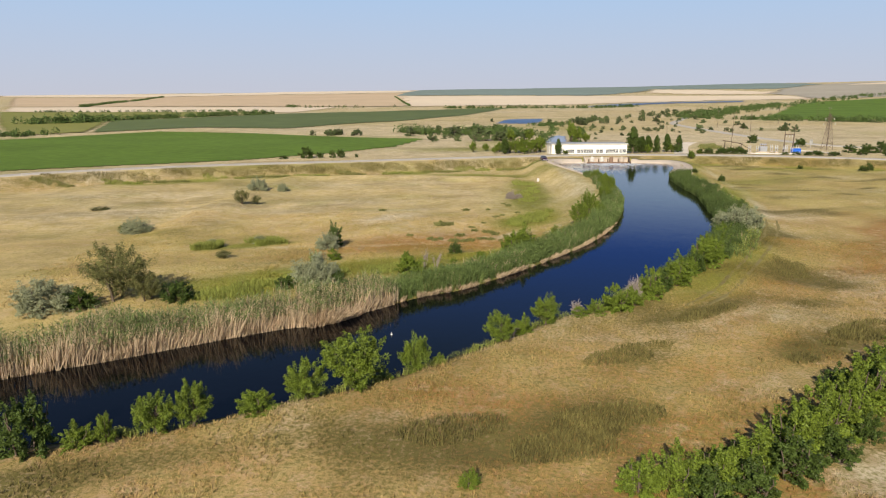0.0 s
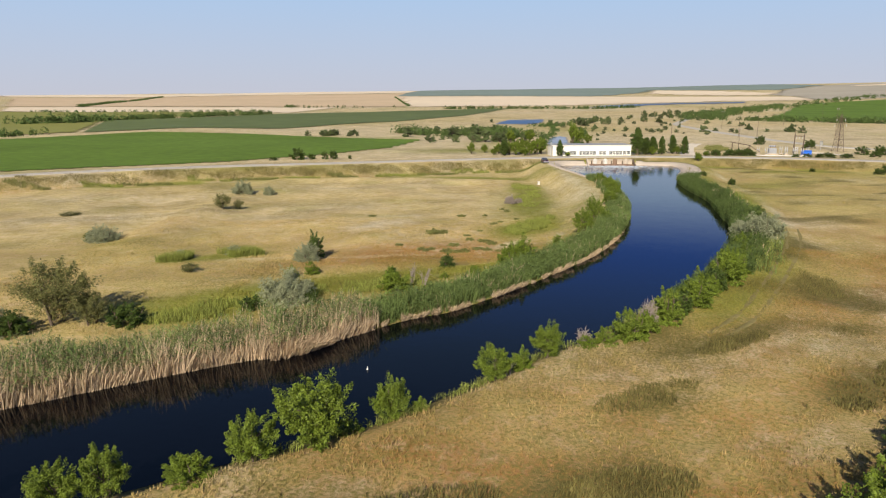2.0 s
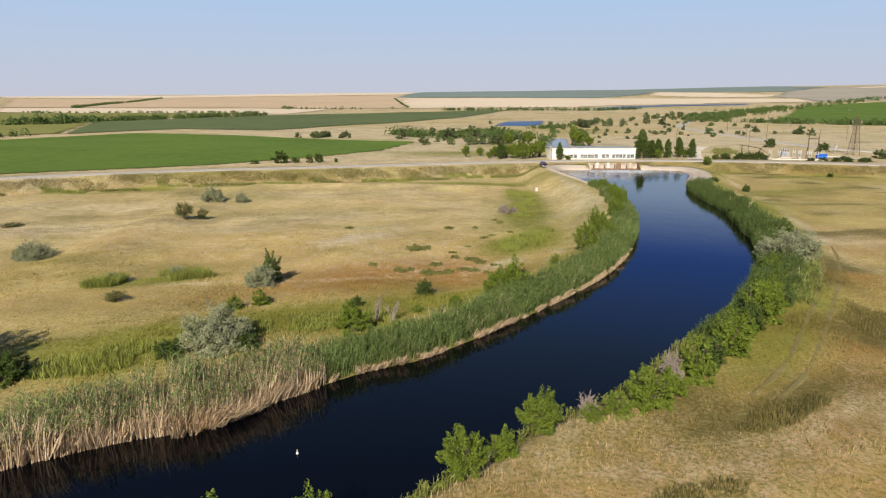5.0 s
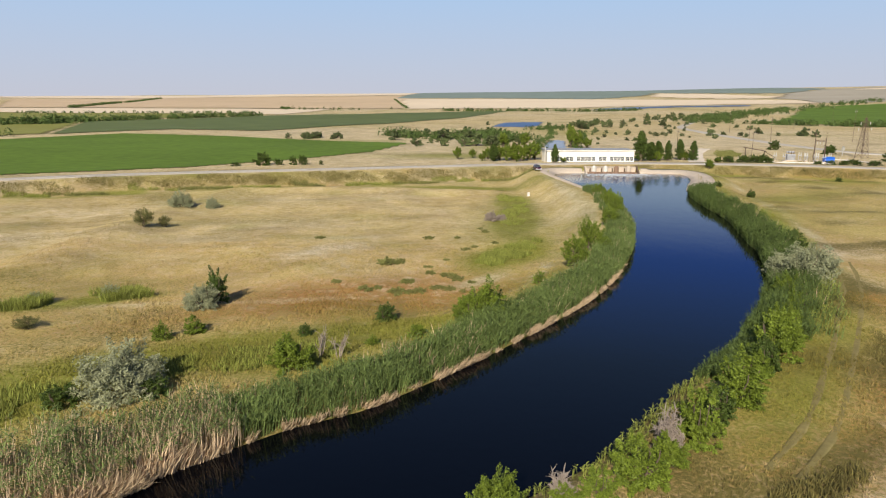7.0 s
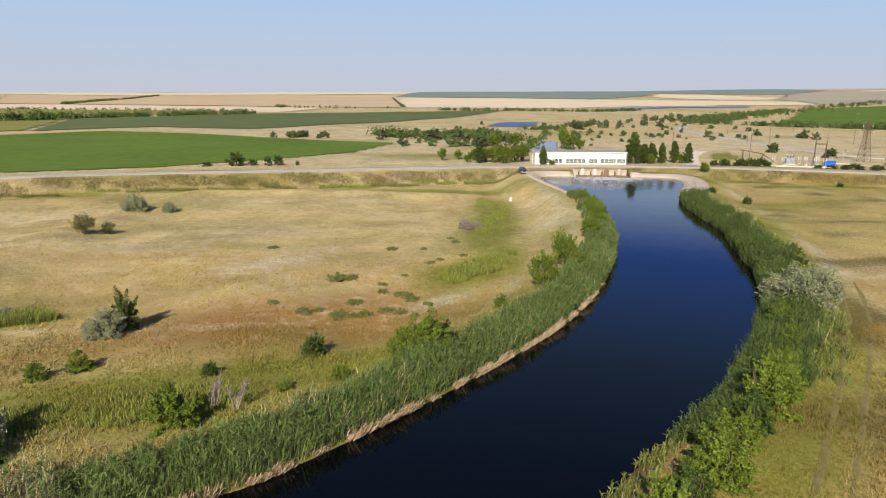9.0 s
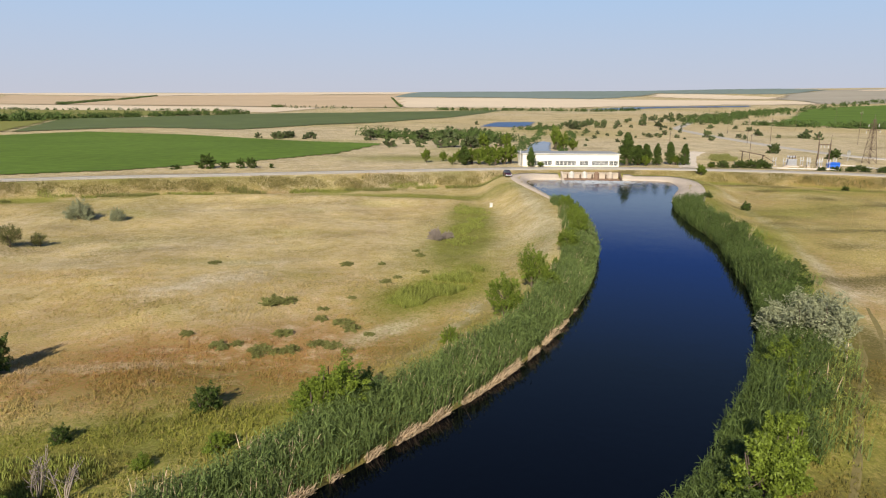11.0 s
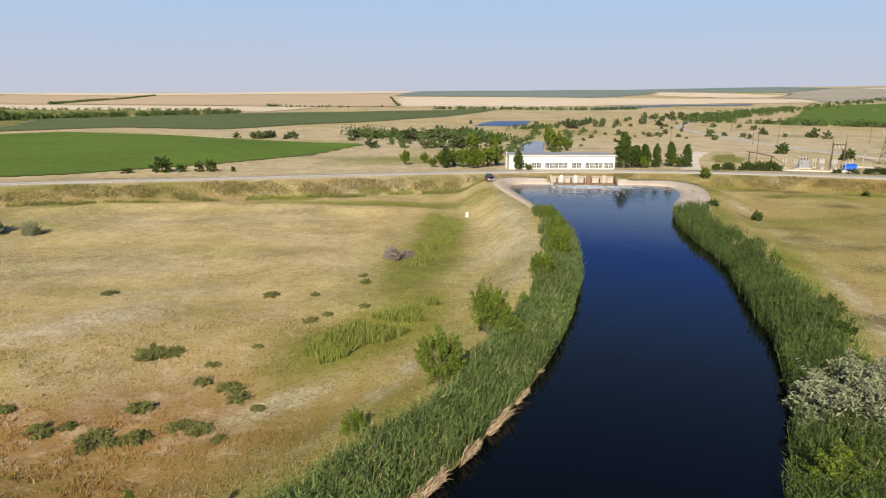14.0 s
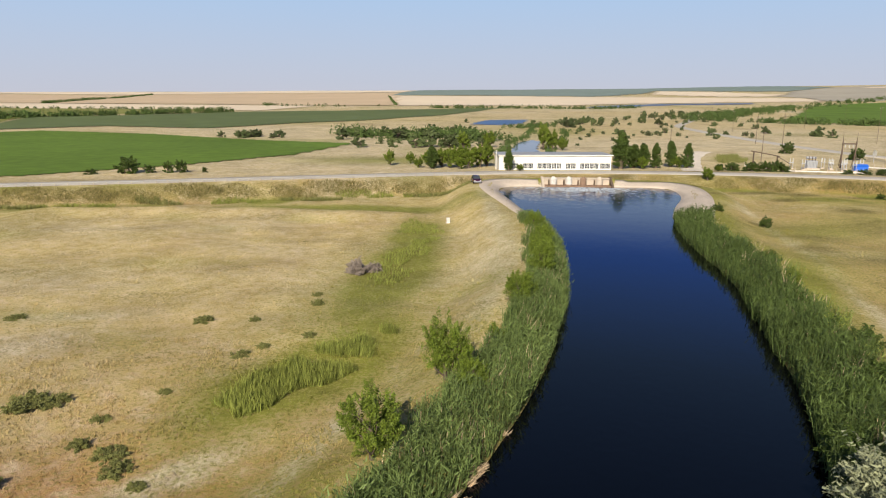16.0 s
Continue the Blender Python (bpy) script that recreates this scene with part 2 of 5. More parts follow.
# ---- lie of the land ----
LEFT = [(-150, -28), (-80, 19), (-39.5, 44.3), (-28.4, 51.3), (-19.5, 57), (-15.5, 58.5), (-12.2, 62.2), (-6.2, 68), (-2, 70.6), (4.3, 77.6), (9.3, 84), (15.4, 92.4),
        (20.3, 100.4), (25, 110.4), (28.8, 120.5), (31.2, 129.2), (34, 142), (36.1, 160), (36.2, 172), (35.9, 181), (34, 193), (32.5, 203), (31, 216), (33, 223), (36, 224.5)]
RIGHT = [(-150, -45), (-80, 8), (-31.9, 32.8), (-24.1, 35.2), (-19.8, 37.4), (-15.7, 40.1), (-7.6, 45), (0, 52.1), (6.5, 59), (13.1, 64.5), (21, 74.9), (28.4, 84),
         (34.4, 92.8), (40.9, 105.5), (45.7, 118.5), (49, 133), (52.3, 148), (53.8, 165), (55.5, 177), (58, 186), (61, 196), (66.4, 209.5), (68, 219), (66, 223.5), (64, 224.5)]
ROAD = [(-300, -20), (-200, 105), (-128, 177), (-105, 194), (-75, 208), (-40, 219), (-4, 231), (24, 239.5), (45, 244), (62, 245.2), (80, 244.2), (104, 241), (124, 235), (145, 225), (200, 190), (300, 110)]


def smooth_line(points, step):
    """A Catmull-Rom curve through the points, resampled about every step metres."""
    p = np.array(points, float)
    p = np.vstack([2 * p[0] - p[1], p, 2 * p[-1] - p[-2]])
    out = []
    for i in range(1, len(p) - 2):
        k = max(1, int(np.linalg.norm(p[i + 1] - p[i]) / step))
        t = (np.arange(k) / k)[:, None]
        out.append(0.5 * (2 * p[i] + (p[i + 1] - p[i - 1]) * t + (2 * p[i - 1] - 5 * p[i] + 4 * p[i + 1] - p[i + 2]) * t**2 + (3 * p[i] - p[i - 1] - 3 * p[i + 1] + p[i + 2]) * t**3))
    return np.vstack(out + [p[-2:-1]])


LBANK, RBANK, ROADLINE = smooth_line(LEFT, 4), smooth_line(RIGHT, 4), smooth_line(ROAD, 6)
POOL = np.vstack([LBANK, RBANK[::-1]])


def line_distance(x, y, line):
    best = np.full(x.shape, 1e9)
    for (ax, ay), (bx, by) in zip(line[:-1], line[1:]):
        dx, dy = bx - ax, by - ay
        t = np.clip(((x - ax) * dx + (y - ay) * dy) / (dx * dx + dy * dy + 1e-9), 0, 1)
        best = np.minimum(best, np.hypot(x - ax - t * dx, y - ay - t * dy))
    return best


def inside(x, y, poly):
    hit = np.zeros(x.shape, bool)
    for (ax, ay), (bx, by) in zip(poly, np.roll(poly, -1, 0)):
        if ay != by:
            hit ^= ((ay > y) != (by > y)) & (x < (bx - ax) * (y - ay) / (by - ay) + ax)
    return hit


def ramp01(v, a, b):
    t = np.clip((v - a) / (b - a), 0, 1)
    return t * t * (3 - 2 * t)


RNG = np.random.RandomState(7)
TABLE = RNG.rand(256, 256)


def fog(x, y, size):
    """Smooth value noise from 0 to 1, with lumps of that size in metres."""
    u, v = x / size, y / size
    i, j = np.floor(u).astype(int), np.floor(v).astype(int)
    a, b = ramp01(u - i, 0, 1), ramp01(v - j, 0, 1)
    g = lambda p, q: TABLE[p % 256, q % 256]
    return (g(i, j) * (1 - a) + g(i + 1, j) * a) * (1 - b) + (g(i, j + 1) * (1 - a) + g(i + 1, j + 1) * a) * b


def canal_distance(x, y):
    near = (x > -170) & (x < 130) & (y > -70) & (y < 280)
    d = np.full(x.shape, 200.0)
    xs, ys = x[near], y[near]
    e = np.minimum(line_distance(xs, ys, LBANK), line_distance(xs, ys, RBANK))
    e = np.minimum(e, line_distance(xs, ys, np.array([LBANK[-1], RBANK[-1]])))
    d[near] = np.where(inside(xs, ys, POOL), -e, e)
    return d


def land(x, y):
    """The height of the ground."""
    x, y = np.atleast_1d(np.asarray(x, float)), np.atleast_1d(np.asarray(y, float))
    d = canal_distance(x, y)
    left = x < np.interp(y, RBANK[:, 1], RBANK[:, 0]) - 5
    far_left = 0.3 - 1.5 * ramp01(y, 78, 112) - 0.9 * ramp01(y, 112, 170)
    far_right = 0.5 - 0.5 * ramp01(x + y * 0.2, 30, 60) - 1.4 * ramp01(y, 140, 200)
    field = np.where(left, far_left, far_right) + (fog(x, y, 14) - 0.5) * 0.7 + (fog(x + 50, y, 5) - 0.5) * 0.25
    ridge = line_distance(x, y, np.array([(-52.0, 108), (-52.5, 122), (-54, 137), (-55, 165), (-50, 196), (-17, 199), (12, 197)])) if x.size < 400000 else np.full(x.shape, 99.0)
    field = field + 0.75 * (1 - ramp01(ridge, 0.5, 7)) * left * (y > 90)
    crest = np.where(left, 0.7 + 0.5 * ramp01(y, 100, 150), 0.8)
    wide = np.where(left, 4.5 + 1.0 * ramp01(y, 110, 150), 6.0)
    out = np.where(d < 0, np.maximum(-1.5, d * 0.6), crest * ramp01(d, -0.2, 2.6))
    out = out + (field - crest) * ramp01(d, wide, wide + 8)
    roadside = line_distance(x, y, ROADLINE)
    north = y > np.interp(x, ROADLINE[:, 0], ROADLINE[:, 1])
    plain = 0.25 + (fog(x, y, 60) - 0.5) * 0.8
    out = np.where(north, plain, out)
    k = 1 - ramp01(roadside, 4.2, np.where(north, 16, 13))
    out = np.where(d < 1.0, out, out * (1 - k) + 1.0 * k)
    r, bearing = np.hypot(x, y), np.degrees(np.arctan2(x, np.maximum(y, 1)))
    rise = np.where(y > 0, 53 + 37 * np.clip(bearing, -50, 50) / 33, 30)
    basin = (x > 41.2) & (x < 56.1) & (y > 222) & (y < 227.2)
    out = np.where(basin, np.minimum(out, -0.35), out)
    return out + np.maximum(rise, 5) * ramp01(r, 900, 4700) + (fog(x, y, 700) - 0.5) * 10 * ramp01(r, 900, 2000)


def height(x, y):
    return float(land(x, y)[0])


def blob(x, y, cx, cy, rx, ry=None, turn=0.0):
    ry = ry or rx
    c, s = math.cos(radians(turn)), math.sin(radians(turn))
    u, v = (x - cx) * c + (y - cy) * s, -(x - cx) * s + (y - cy) * c
    return np.clip(1.25 - np.sqrt((u / rx) ** 2 + (v / ry) ** 2), 0, 1)


BANK_TRAIL = smooth_line([(54, 115), (57.8, 125.5), (62.8, 144.5), (69.4, 169.2), (74, 192), (75.8, 208), (77.8, 226)], 6)
CREST_TRAIL = smooth_line([(26.8, 216), (28, 202), (28.6, 184), (29.3, 168), (28.8, 154), (26.8, 140), (23.2, 127)], 6)
FIELD_TRAIL = smooth_line([(10.5, 98.5), (11.9, 102.1), (13.8, 107.1), (15.4, 114), (17, 118.7)], 4)


def cover(x, y):
    """How green, rusty and pale the vegetation is."""
    d = canal_distance(x, y)
    left = x < np.interp(y, RBANK[:, 1], RBANK[:, 0]) - 5
    a, b, c = fog(x, y, 9), fog(x + 31, y + 7, 22), fog(x - 11, y + 90, 4)
    green = 0.10 + 0.55 * np.clip(b - 0.5, 0, 1) + np.where(left, 0.30, 0.14) * (1 - ramp01(np.abs(d - 3), 2, np.where(left, 9, 5)))
    for cx, cy, rx, ry, turn, k in ((12, 125, 13, 4.5, 62, 0.95), (15, 148, 11, 44, -4, 0.52), (-6, 96, 16, 7, 18, 0.25), (15.5, 158, 5, 17, -8, 0.85), (17, 183, 5, 14, 0, 0.75), (0, 204, 28, 5, 4, 1.15), (-35, 97, 9, 2.6, 38, 0.9),
                                    (-14, 81, 16, 6, 20, 0.8), (-28, 72, 11, 6, 30, 0.8), (-2, 88, 10, 4, 10, 0.65), (62, 153, 5, 26, -28, 0.35), (80, 185, 26, 9, 20, 0.35),
                                    (43, 84, 6, 14, -20, 0.35), (31, 74, 4, 20, -34, 0.45), (-48, 150, 12, 5, 30, 0.35), (-70, 205, 60, 5, 14, 0.45), (98, 218, 20, 4, -8, 0.4)):
        green = green + k * blob(x, y, cx, cy, rx, ry, turn)
    rust = 0.05 + 0.6 * np.clip(a - 0.55, 0, 1) + (0.26 + 0.40 * c) * (~left) * (1 - 0.8 * ramp01(y, 95, 140))
    for cx, cy, rx, ry, turn, k in ((-5, 102, 20, 10, 20, 1.25), (-32, 108, 20, 9, 20, 0.25), (2, 95, 14, 5, 30, 0.15), (6, 118, 12, 12, 0, 0.3), (5, 37, 7, 4, 30, 0.55), (-3, 33, 7, 3.5, 10, 0.4), (32, 52, 8, 4, 20, 0.55), (12, 46, 5, 3, 20, 0.35), (28, 64, 9, 4, 30, 0.35),
                                    (-28, 88, 16, 3, 25, 0.4), (40, 75, 6, 3, 30, 0.4), (-60, 222, 80, 5, 14, 0.5)):
        rust = rust + k * blob(x, y, cx, cy, rx, ry, turn)
    pale = 0.05 + 0.35 * np.clip(fog(x + 200, y, 30) - 0.55, 0, 1)
    for cx, cy, rx, ry, turn, k in ((7.5, 110, 7, 2.0, 52, 0.8), (-15, 126, 10, 4, 55, 0.75), (-13, 138, 8, 2, 10, 0.5), (-25, 97, 20, 1.2, 12, 0.5), (22, 57, 14, 5, 32, 0.35), (46, 72, 7, 12, 10, 0.4),
                                    (-30, 150, 25, 10, 15, 0.3), (28, 160, 4, 34, -3, 0.35), (-75, 130, 20, 6, 20, 0.35), (23, 30, 4, 3, 30, 1.0)):
        pale = pale + k * blob(x, y, cx, cy, rx, ry, turn)
    verge = line_distance(x, y, ROADLINE) if x.size < 400000 else np.full(x.shape, 99.0)
    green = green + left * 0.9 * np.clip(fog(x + 15, y * 1.3, 10) - 0.6, 0, 1)
    rust = rust + 0.42 * ramp01(verge, 4, 6) * (1 - ramp01(verge, 11, 15)) * (0.5 + fog(x, y, 6)) + (~left) * 2.2 * np.clip(fog(x * 0.7 + y * 0.3, y * 1.5 - x * 0.6, 9) - 0.56, 0, 1) * (1 - ramp01(y, 110, 150) * 0.7)
    green = green + 0.55 * ramp01(verge, 10, 13) * (1 - ramp01(verge, 16, 20)) * 1.3 * ramp01(fog(x, y, 7), 0.35, 0.75)
    pale = pale + left * (0.22 + 0.8 * np.clip(fog(x * 0.6 - y * 0.5 + 40, y + x * 0.4, 12) - 0.58, 0, 1)) * ramp01(y, 95, 130) + (~left) * 1.3 * np.clip(fog(x + 70, y * 1.5, 13) - 0.55, 0, 1)
    pale = pale + 0.45 * ramp01(verge, 3, 4.5) * (1 - ramp01(verge, 8, 12)) * fog(x + 40, y, 5)
    for trail, k in ((BANK_TRAIL, 0.55), (CREST_TRAIL, 0.45), (FIELD_TRAIL, 0.5)):
        off = line_distance(x, y, trail) if x.size < 400000 else np.full(x.shape, 99.0)
        pale = pale + k * (1 - ramp01(off, 0.2, 1.7)) * (0.5 + fog(x, y, 4))
        rust = rust + 0.25 * (1 - ramp01(np.abs(off - 2.0), 0.2, 1.2)) * fog(x, y, 3)
    green = green + (~left) * 0.42 * ramp01(d, 1, 4) * (1 - ramp01(d, 7, 11)) * ramp01(y, 55, 75)
    green = green + (~left) * 0.26 * ramp01(y, 115, 150) * (0.4 + 1.2 * fog(x + 80, y * 1.4, 16))
    plain = y > np.interp(x, ROADLINE[:, 0], ROADLINE[:, 1]) + 3
    meads = 0.8 * blob(x, y, 3, 278, 34, 17, 5) + 0.5 * blob(x, y, 20, 320, 24, 22) + 0.6 * blob(x, y, 106, 290, 8, 16, -20) + 0.3 * blob(x, y, 60, 420, 30, 50)
    green = np.where(plain, 0.05 + 1.2 * np.clip(fog(x, y, 40) - 0.58, 0, 1) + meads, green)
    pale = np.where(plain, 0.40 + 0.5 * fog(x, y, 90), pale)
    rust = np.where(plain, 0.03 + 0.7 * np.clip(fog(x + 300, y, 25) - 0.6, 0, 1), rust)
    weeds = np.where(left, 0.05, 0.26 - 0.14 * ramp01(y, 90, 120)) + np.where(left, 1.0, 2.6) * np.clip(fog(x * 0.8 + y * 0.35 + 60, y * 1.5 - x * 0.5, 8) - 0.62, 0, 1) + ramp01(verge, 4.5, 6) * (1 - ramp01(verge, 9, 13)) * (0.25 + 0.55 * fog(x, y, 3))
    for cx, cy, rx, ry, turn, k in ((6, 37, 6, 3.2, 30, 0.75), (-4, 33, 6, 2.6, 10, 0.55), (33, 53, 8, 3.2, 25, 0.75), (14, 48, 5, 2.0, 30, 0.45), (29, 65, 9, 2.4, 35, 0.5), (43, 80, 4, 7, -20, 0.4),
                                    (8.4, 36.7, 4.5, 2.4, 20, 0.6), (4, 33, 5, 2, 10, 0.5), (-1.3, 35, 5, 2, 10, 0.4), (29, 50, 5, 2, 25, 0.6), (38, 56.4, 5, 2.2, 30, 0.6), (13.5, 49.4, 5, 1.6, 30, 0.4), (23.3, 60, 4, 1.6, 35, 0.4), (42, 82, 3, 5, -20, 0.5), (-22, 30, 9, 1.8, 20, 0.5), (22, 60.5, 9, 1.6, 34, 0.45), (-26, 86, 12, 2.4, 25, 0.4), (-8, 83, 9, 2.2, 15, 0.4), (-52, 140, 10, 3, 30, 0.3), (90, 190, 20, 4, 15, 0.3)):
        weeds = weeds + k * blob(x, y, cx, cy, rx, ry, turn)
    # the same dark tint also darkens the ground strip along the water's edge
    weeds = weeds + 0.9 * (1 - ramp01(d, 0.4, 1.6))
    weeds = np.where(plain, 0.1 + 1.2 * np.clip(fog(x + 90, y, 18) - 0.66, 0, 1), weeds)
    return np.stack([np.clip(green, 0, 1), np.clip(rust, 0, 1), np.clip(pale, 0, 1), np.clip(weeds, 0, 1)], -1)


# ---- mesh helpers ----


def mesh_of(name, verts, faces, mat, smooth=False):
    """A mesh from arrays: faces of one size each."""
    verts, faces = np.asarray(verts, np.float32), np.asarray(faces, np.int32)
    me = bpy.data.meshes.new(name)
    k = faces.shape[1]
    me.vertices.add(len(verts)), me.loops.add(faces.size), me.polygons.add(len(faces))
    me.vertices.foreach_set("co", verts.ravel())
    me.loops.foreach_set("vertex_index", faces.ravel())
    me.polygons.foreach_set("loop_start", np.arange(0, faces.size, k, dtype=np.int32))
    me.polygons.foreach_set("loop_total", np.full(len(faces), k, np.int32))
    if smooth:
        me.polygons.foreach_set("use_smooth", np.ones(len(faces), bool))
    me.update(calc_edges=True)
    me.materials.append(mat)
    return me


def paint_cover(me, x, y):
    me.color_attributes.new("cover", "FLOAT_COLOR", "POINT").data.foreach_set("color", cover(x, y).astype(np.float32).ravel())


def part(name, bm, mat, parent, label=""):
    me = bpy.data.meshes.new(name)
    bm.to_mesh(me)
    bm.free()
    me.materials.append(mat)
    ob = new(name, me)
    ob.parent = parent
    return tagged(ob, label)


def part_of(name, verts, faces, mat, parent, label=""):
    ob = new(name, mesh_of(name, verts, faces, mat))
    ob.parent = parent
    return tagged(ob, label)


def thing(name, m, label, category, group="", kind=""):
    ob = new(name)
    ob.matrix_basis = m
    return tagged(ob, label, category, group, kind)


def box(bm, x0, y0, z0, x1, y1, z1, bevel=0.0):
    made = bmesh.ops.create_cube(bm, size=1, matrix=Matrix.LocRotScale(((x0 + x1) / 2, (y0 + y1) / 2, (z0 + z1) / 2), None, (x1 - x0, y1 - y0, z1 - z0)))
    if bevel:
        edges = list({e for v in made["verts"] for e in v.link_edges})
        bmesh.ops.bevel(bm, geom=edges, offset=bevel, segments=2, affect="EDGES", profile=0.6)
    return bm


def boxed(*args, **kw):
    return box(bmesh.new(), *args, **kw)


def rod(bm, a, b, r0, r1=None, sides=6):
    a, b = Vector(a), Vector(b)
    m = Matrix.Translation((a + b) / 2) @ (b - a).to_track_quat("Z", "Y").to_matrix().to_4x4()
    bmesh.ops.create_cone(bm, cap_ends=True, segments=sides, radius1=r0, radius2=r0 if r1 is None else r1, depth=(b - a).length, matrix=m)
    return bm


def rodded(*args, **kw):
    return rod(bmesh.new(), *args, **kw)


def strip(name, line, half, mat, lift, label, category, wobble=0.0, kind="structure"):
    """A ribbon that lies on the ground along a line, with a slightly raised middle."""
    line = np.asarray(line)
    t = np.gradient(line, axis=0)
    nrm = np.stack([-t[:, 1], t[:, 0]], -1) / (np.linalg.norm(t, axis=1)[:, None] + 1e-9)
    rows = []
    for u in (-1.0, -0.96, -0.5, 0.0, 0.5, 0.96, 1.0):
        w = half * (1 + wobble * (fog(line[:, 0] * 3, line[:, 1] * 3, 10) - 0.5))[:, None]
        p = line + nrm * u * w
        z = land(line[:, 0], line[:, 1]) + lift - (0.25 if abs(u) == 1 else 0.03 * abs(u))
        rows.append(np.column_stack([p, z]))
    k, n = len(rows), len(line)
    idx = np.arange(k * n).reshape(k, n)
    faces = np.stack([idx[:-1, :-1], idx[:-1, 1:], idx[1:, 1:], idx[1:, :-1]], -1).reshape(-1, 4)
    return tagged(new(name, mesh_of(name, np.vstack(rows), faces[:, ::-1], mat, True)), label, category, kind=kind)


# ---- ground, water, road ----


def axis_steps(lo, a, b, hi, step, grow):
    out = list(np.arange(a, b + step / 2, step))
    s = step
    while out[-1] < hi:
        s *= grow
        out.append(min(out[-1] + s, hi))
    s = step
    while out[0] > lo:
        s *= grow
        out.insert(0, max(out[0] - s, lo))
    return np.array(out)


gx, gy = axis_steps(-3600, -75, 100, 3600, 1.05, 1.05), axis_steps(-500, 22, 245, 4850, 1.05, 1.035)
X, Y = np.meshgrid(gx, gy)
xf, yf = X.ravel(), Y.ravel()
idx = np.arange(X.size).reshape(X.shape)
quads = np.stack([idx[:-1, :-1], idx[:-1, 1:], idx[1:, 1:], idx[1:, :-1]], -1).reshape(-1, 4)
me = mesh_of("ground", np.column_stack([xf, yf, land(xf, yf)]), quads, M_GROUND, True)
paint_cover(me, xf, yf)
tagged(new("ground", me), "dry straw-coloured steppe grassland with green and rusty patches", "ground", kind="structure")


def sheet(name, poly, z, mat, label, category, step=6.0, lift=None):
    """A field or water surface inside an outline, on a grid of its own; lift: how far over the land it lies."""
    poly = np.asarray(poly, float)
    if lift is None:
        bm = bmesh.new()
        bm.faces.new([bm.verts.new((px, py, z)) for px, py in poly])
        bmesh.ops.triangulate(bm, faces=bm.faces[:])
        me = bpy.data.meshes.new(name)
        bm.to_mesh(me)
        bm.free()
        me.materials.append(mat)
    else:
        lo, hi = poly.min(0), poly.max(0)
        ax, ay = np.arange(lo[0] - step, hi[0] + 2 * step, step), np.arange(lo[1] - step, hi[1] + 2 * step, step)
        A, B = np.meshgrid(ax, ay)
        ok = inside((A[:-1, :-1] + A[1:, 1:]) / 2, (B[:-1, :-1] + B[1:, 1:]) / 2, poly)
        i = np.arange(A.size).reshape(A.shape)
        f = np.stack([i[:-1, :-1], i[:-1, 1:], i[1:, 1:], i[1:, :-1]], -1)[ok]
        used, inv = np.unique(f, return_inverse=True)
        px, py = A.ravel()[used], B.ravel()[used]
        me = mesh_of(name, np.column_stack([px, py, land(px, py) + lift]), inv.reshape(-1, 4), mat, True)
    return tagged(new(name, me), label, category, kind="structure")


sheet("water", POOL, 0.0, M_WATER, "calm dark blue canal water", "water")
strip("road", ROADLINE, 3.4, M_ASPHALT, 0.10, "worn grey asphalt road on a low embankment", "road")
strip("dirt_road", smooth_line([(82, 249), (84, 258), (88, 270), (93, 286), (99, 302), (108, 320)], 3), 2.7, M_TRACK, 0.12, "pale dirt road leaving the asphalt road", "road", 0.3)
strip("far_road", smooth_line([(225, 240), (190, 268), (160, 300), (156.5, 343), (156, 387), (156.5, 431), (158.5, 475), (166, 534), (189, 596), (215, 660), (262, 800)], 8), 3.0, M_ASPHALT, 0.25, "grey road winding away over the plain", "road")

# ---- fields far off ----
sheet("crop_field", [(-113, 214), (-150, 190), (-215, 130), (-330, 90), (-330, 300), (-239, 346), (-186, 415), (-123, 402), (-66, 369), (-19, 349), (-29, 292), (-48, 262), (-80, 230)], 0, M_CROP, "bright green crop field behind the road", "field", 2.2, 0.2)
sheet("crop_field", [(-225, 410), (-306, 600), (-220, 804), (88, 1150), (5, 752), (-54, 581), (-121, 464), (-183, 473)], 0, M_CROP_DK, "dark green crop field on the plain", "field", 3, 0.35)
sheet("crop_field", [(-255, 380), (-355, 521), (-604, 897), (-262, 905), (-312, 605), (-232, 415)], 0, M_CROP_YE, "yellow-green crop field on the plain", "field", 6, 0.4)
sheet("crop_field", [(270, 645), (306, 690), (450, 960), (600, 1250), (700, 1370), (1000, 1560), (1700, 2000), (900, 900), (382, 615), (337, 591)], 0, M_CROP, "green crop field beyond a tree belt", "field", 8, 0.5)
sheet("wheat_field", [(-600, 905), (-770, 1180), (-420, 1200), (-215, 1190), (-205, 850), (-262, 912)], 0, M_WHEAT, "ripe wheat field on the plain, paled for haze", "field", 10, 0.5)
sheet("stubble_field", [(-800, 1220), (-1800, 2800), (-200, 2800), (-92, 1240), (-420, 1235)], 0, M_STUBBLE, "tan stubble field on a far rise", "field", 20, 0.8)
sheet("wheat_field", [(-86, 1240), (-188, 2260), (120, 2200), (407, 2125), (600, 2060), (880, 1850), (790, 1560), (600, 1560), (470, 1500), (336, 1440), (200, 1330)], 0, M_WHEAT, "wheat field on a far rise, cream with painted haze", "field", 20, 0.8)
sheet("wheat_field", [(-1900, 2900), (-2700, 4000), (-250, 4200), (-200, 2880)], 0, M_WHEAT, "field along the skyline, cream with painted haze", "field", 30, 1.0)
sheet("far_field", [(-195, 2330), (-205, 4750), (1750, 4550), (1500, 2900), (1120, 2450), (960, 2550), (743, 2700), (640, 2440), (407, 2170), (120, 2260)], 0, M_FAR_GREEN, "grey-green field near the horizon, haze in its colour", "field", 35, 1.0)
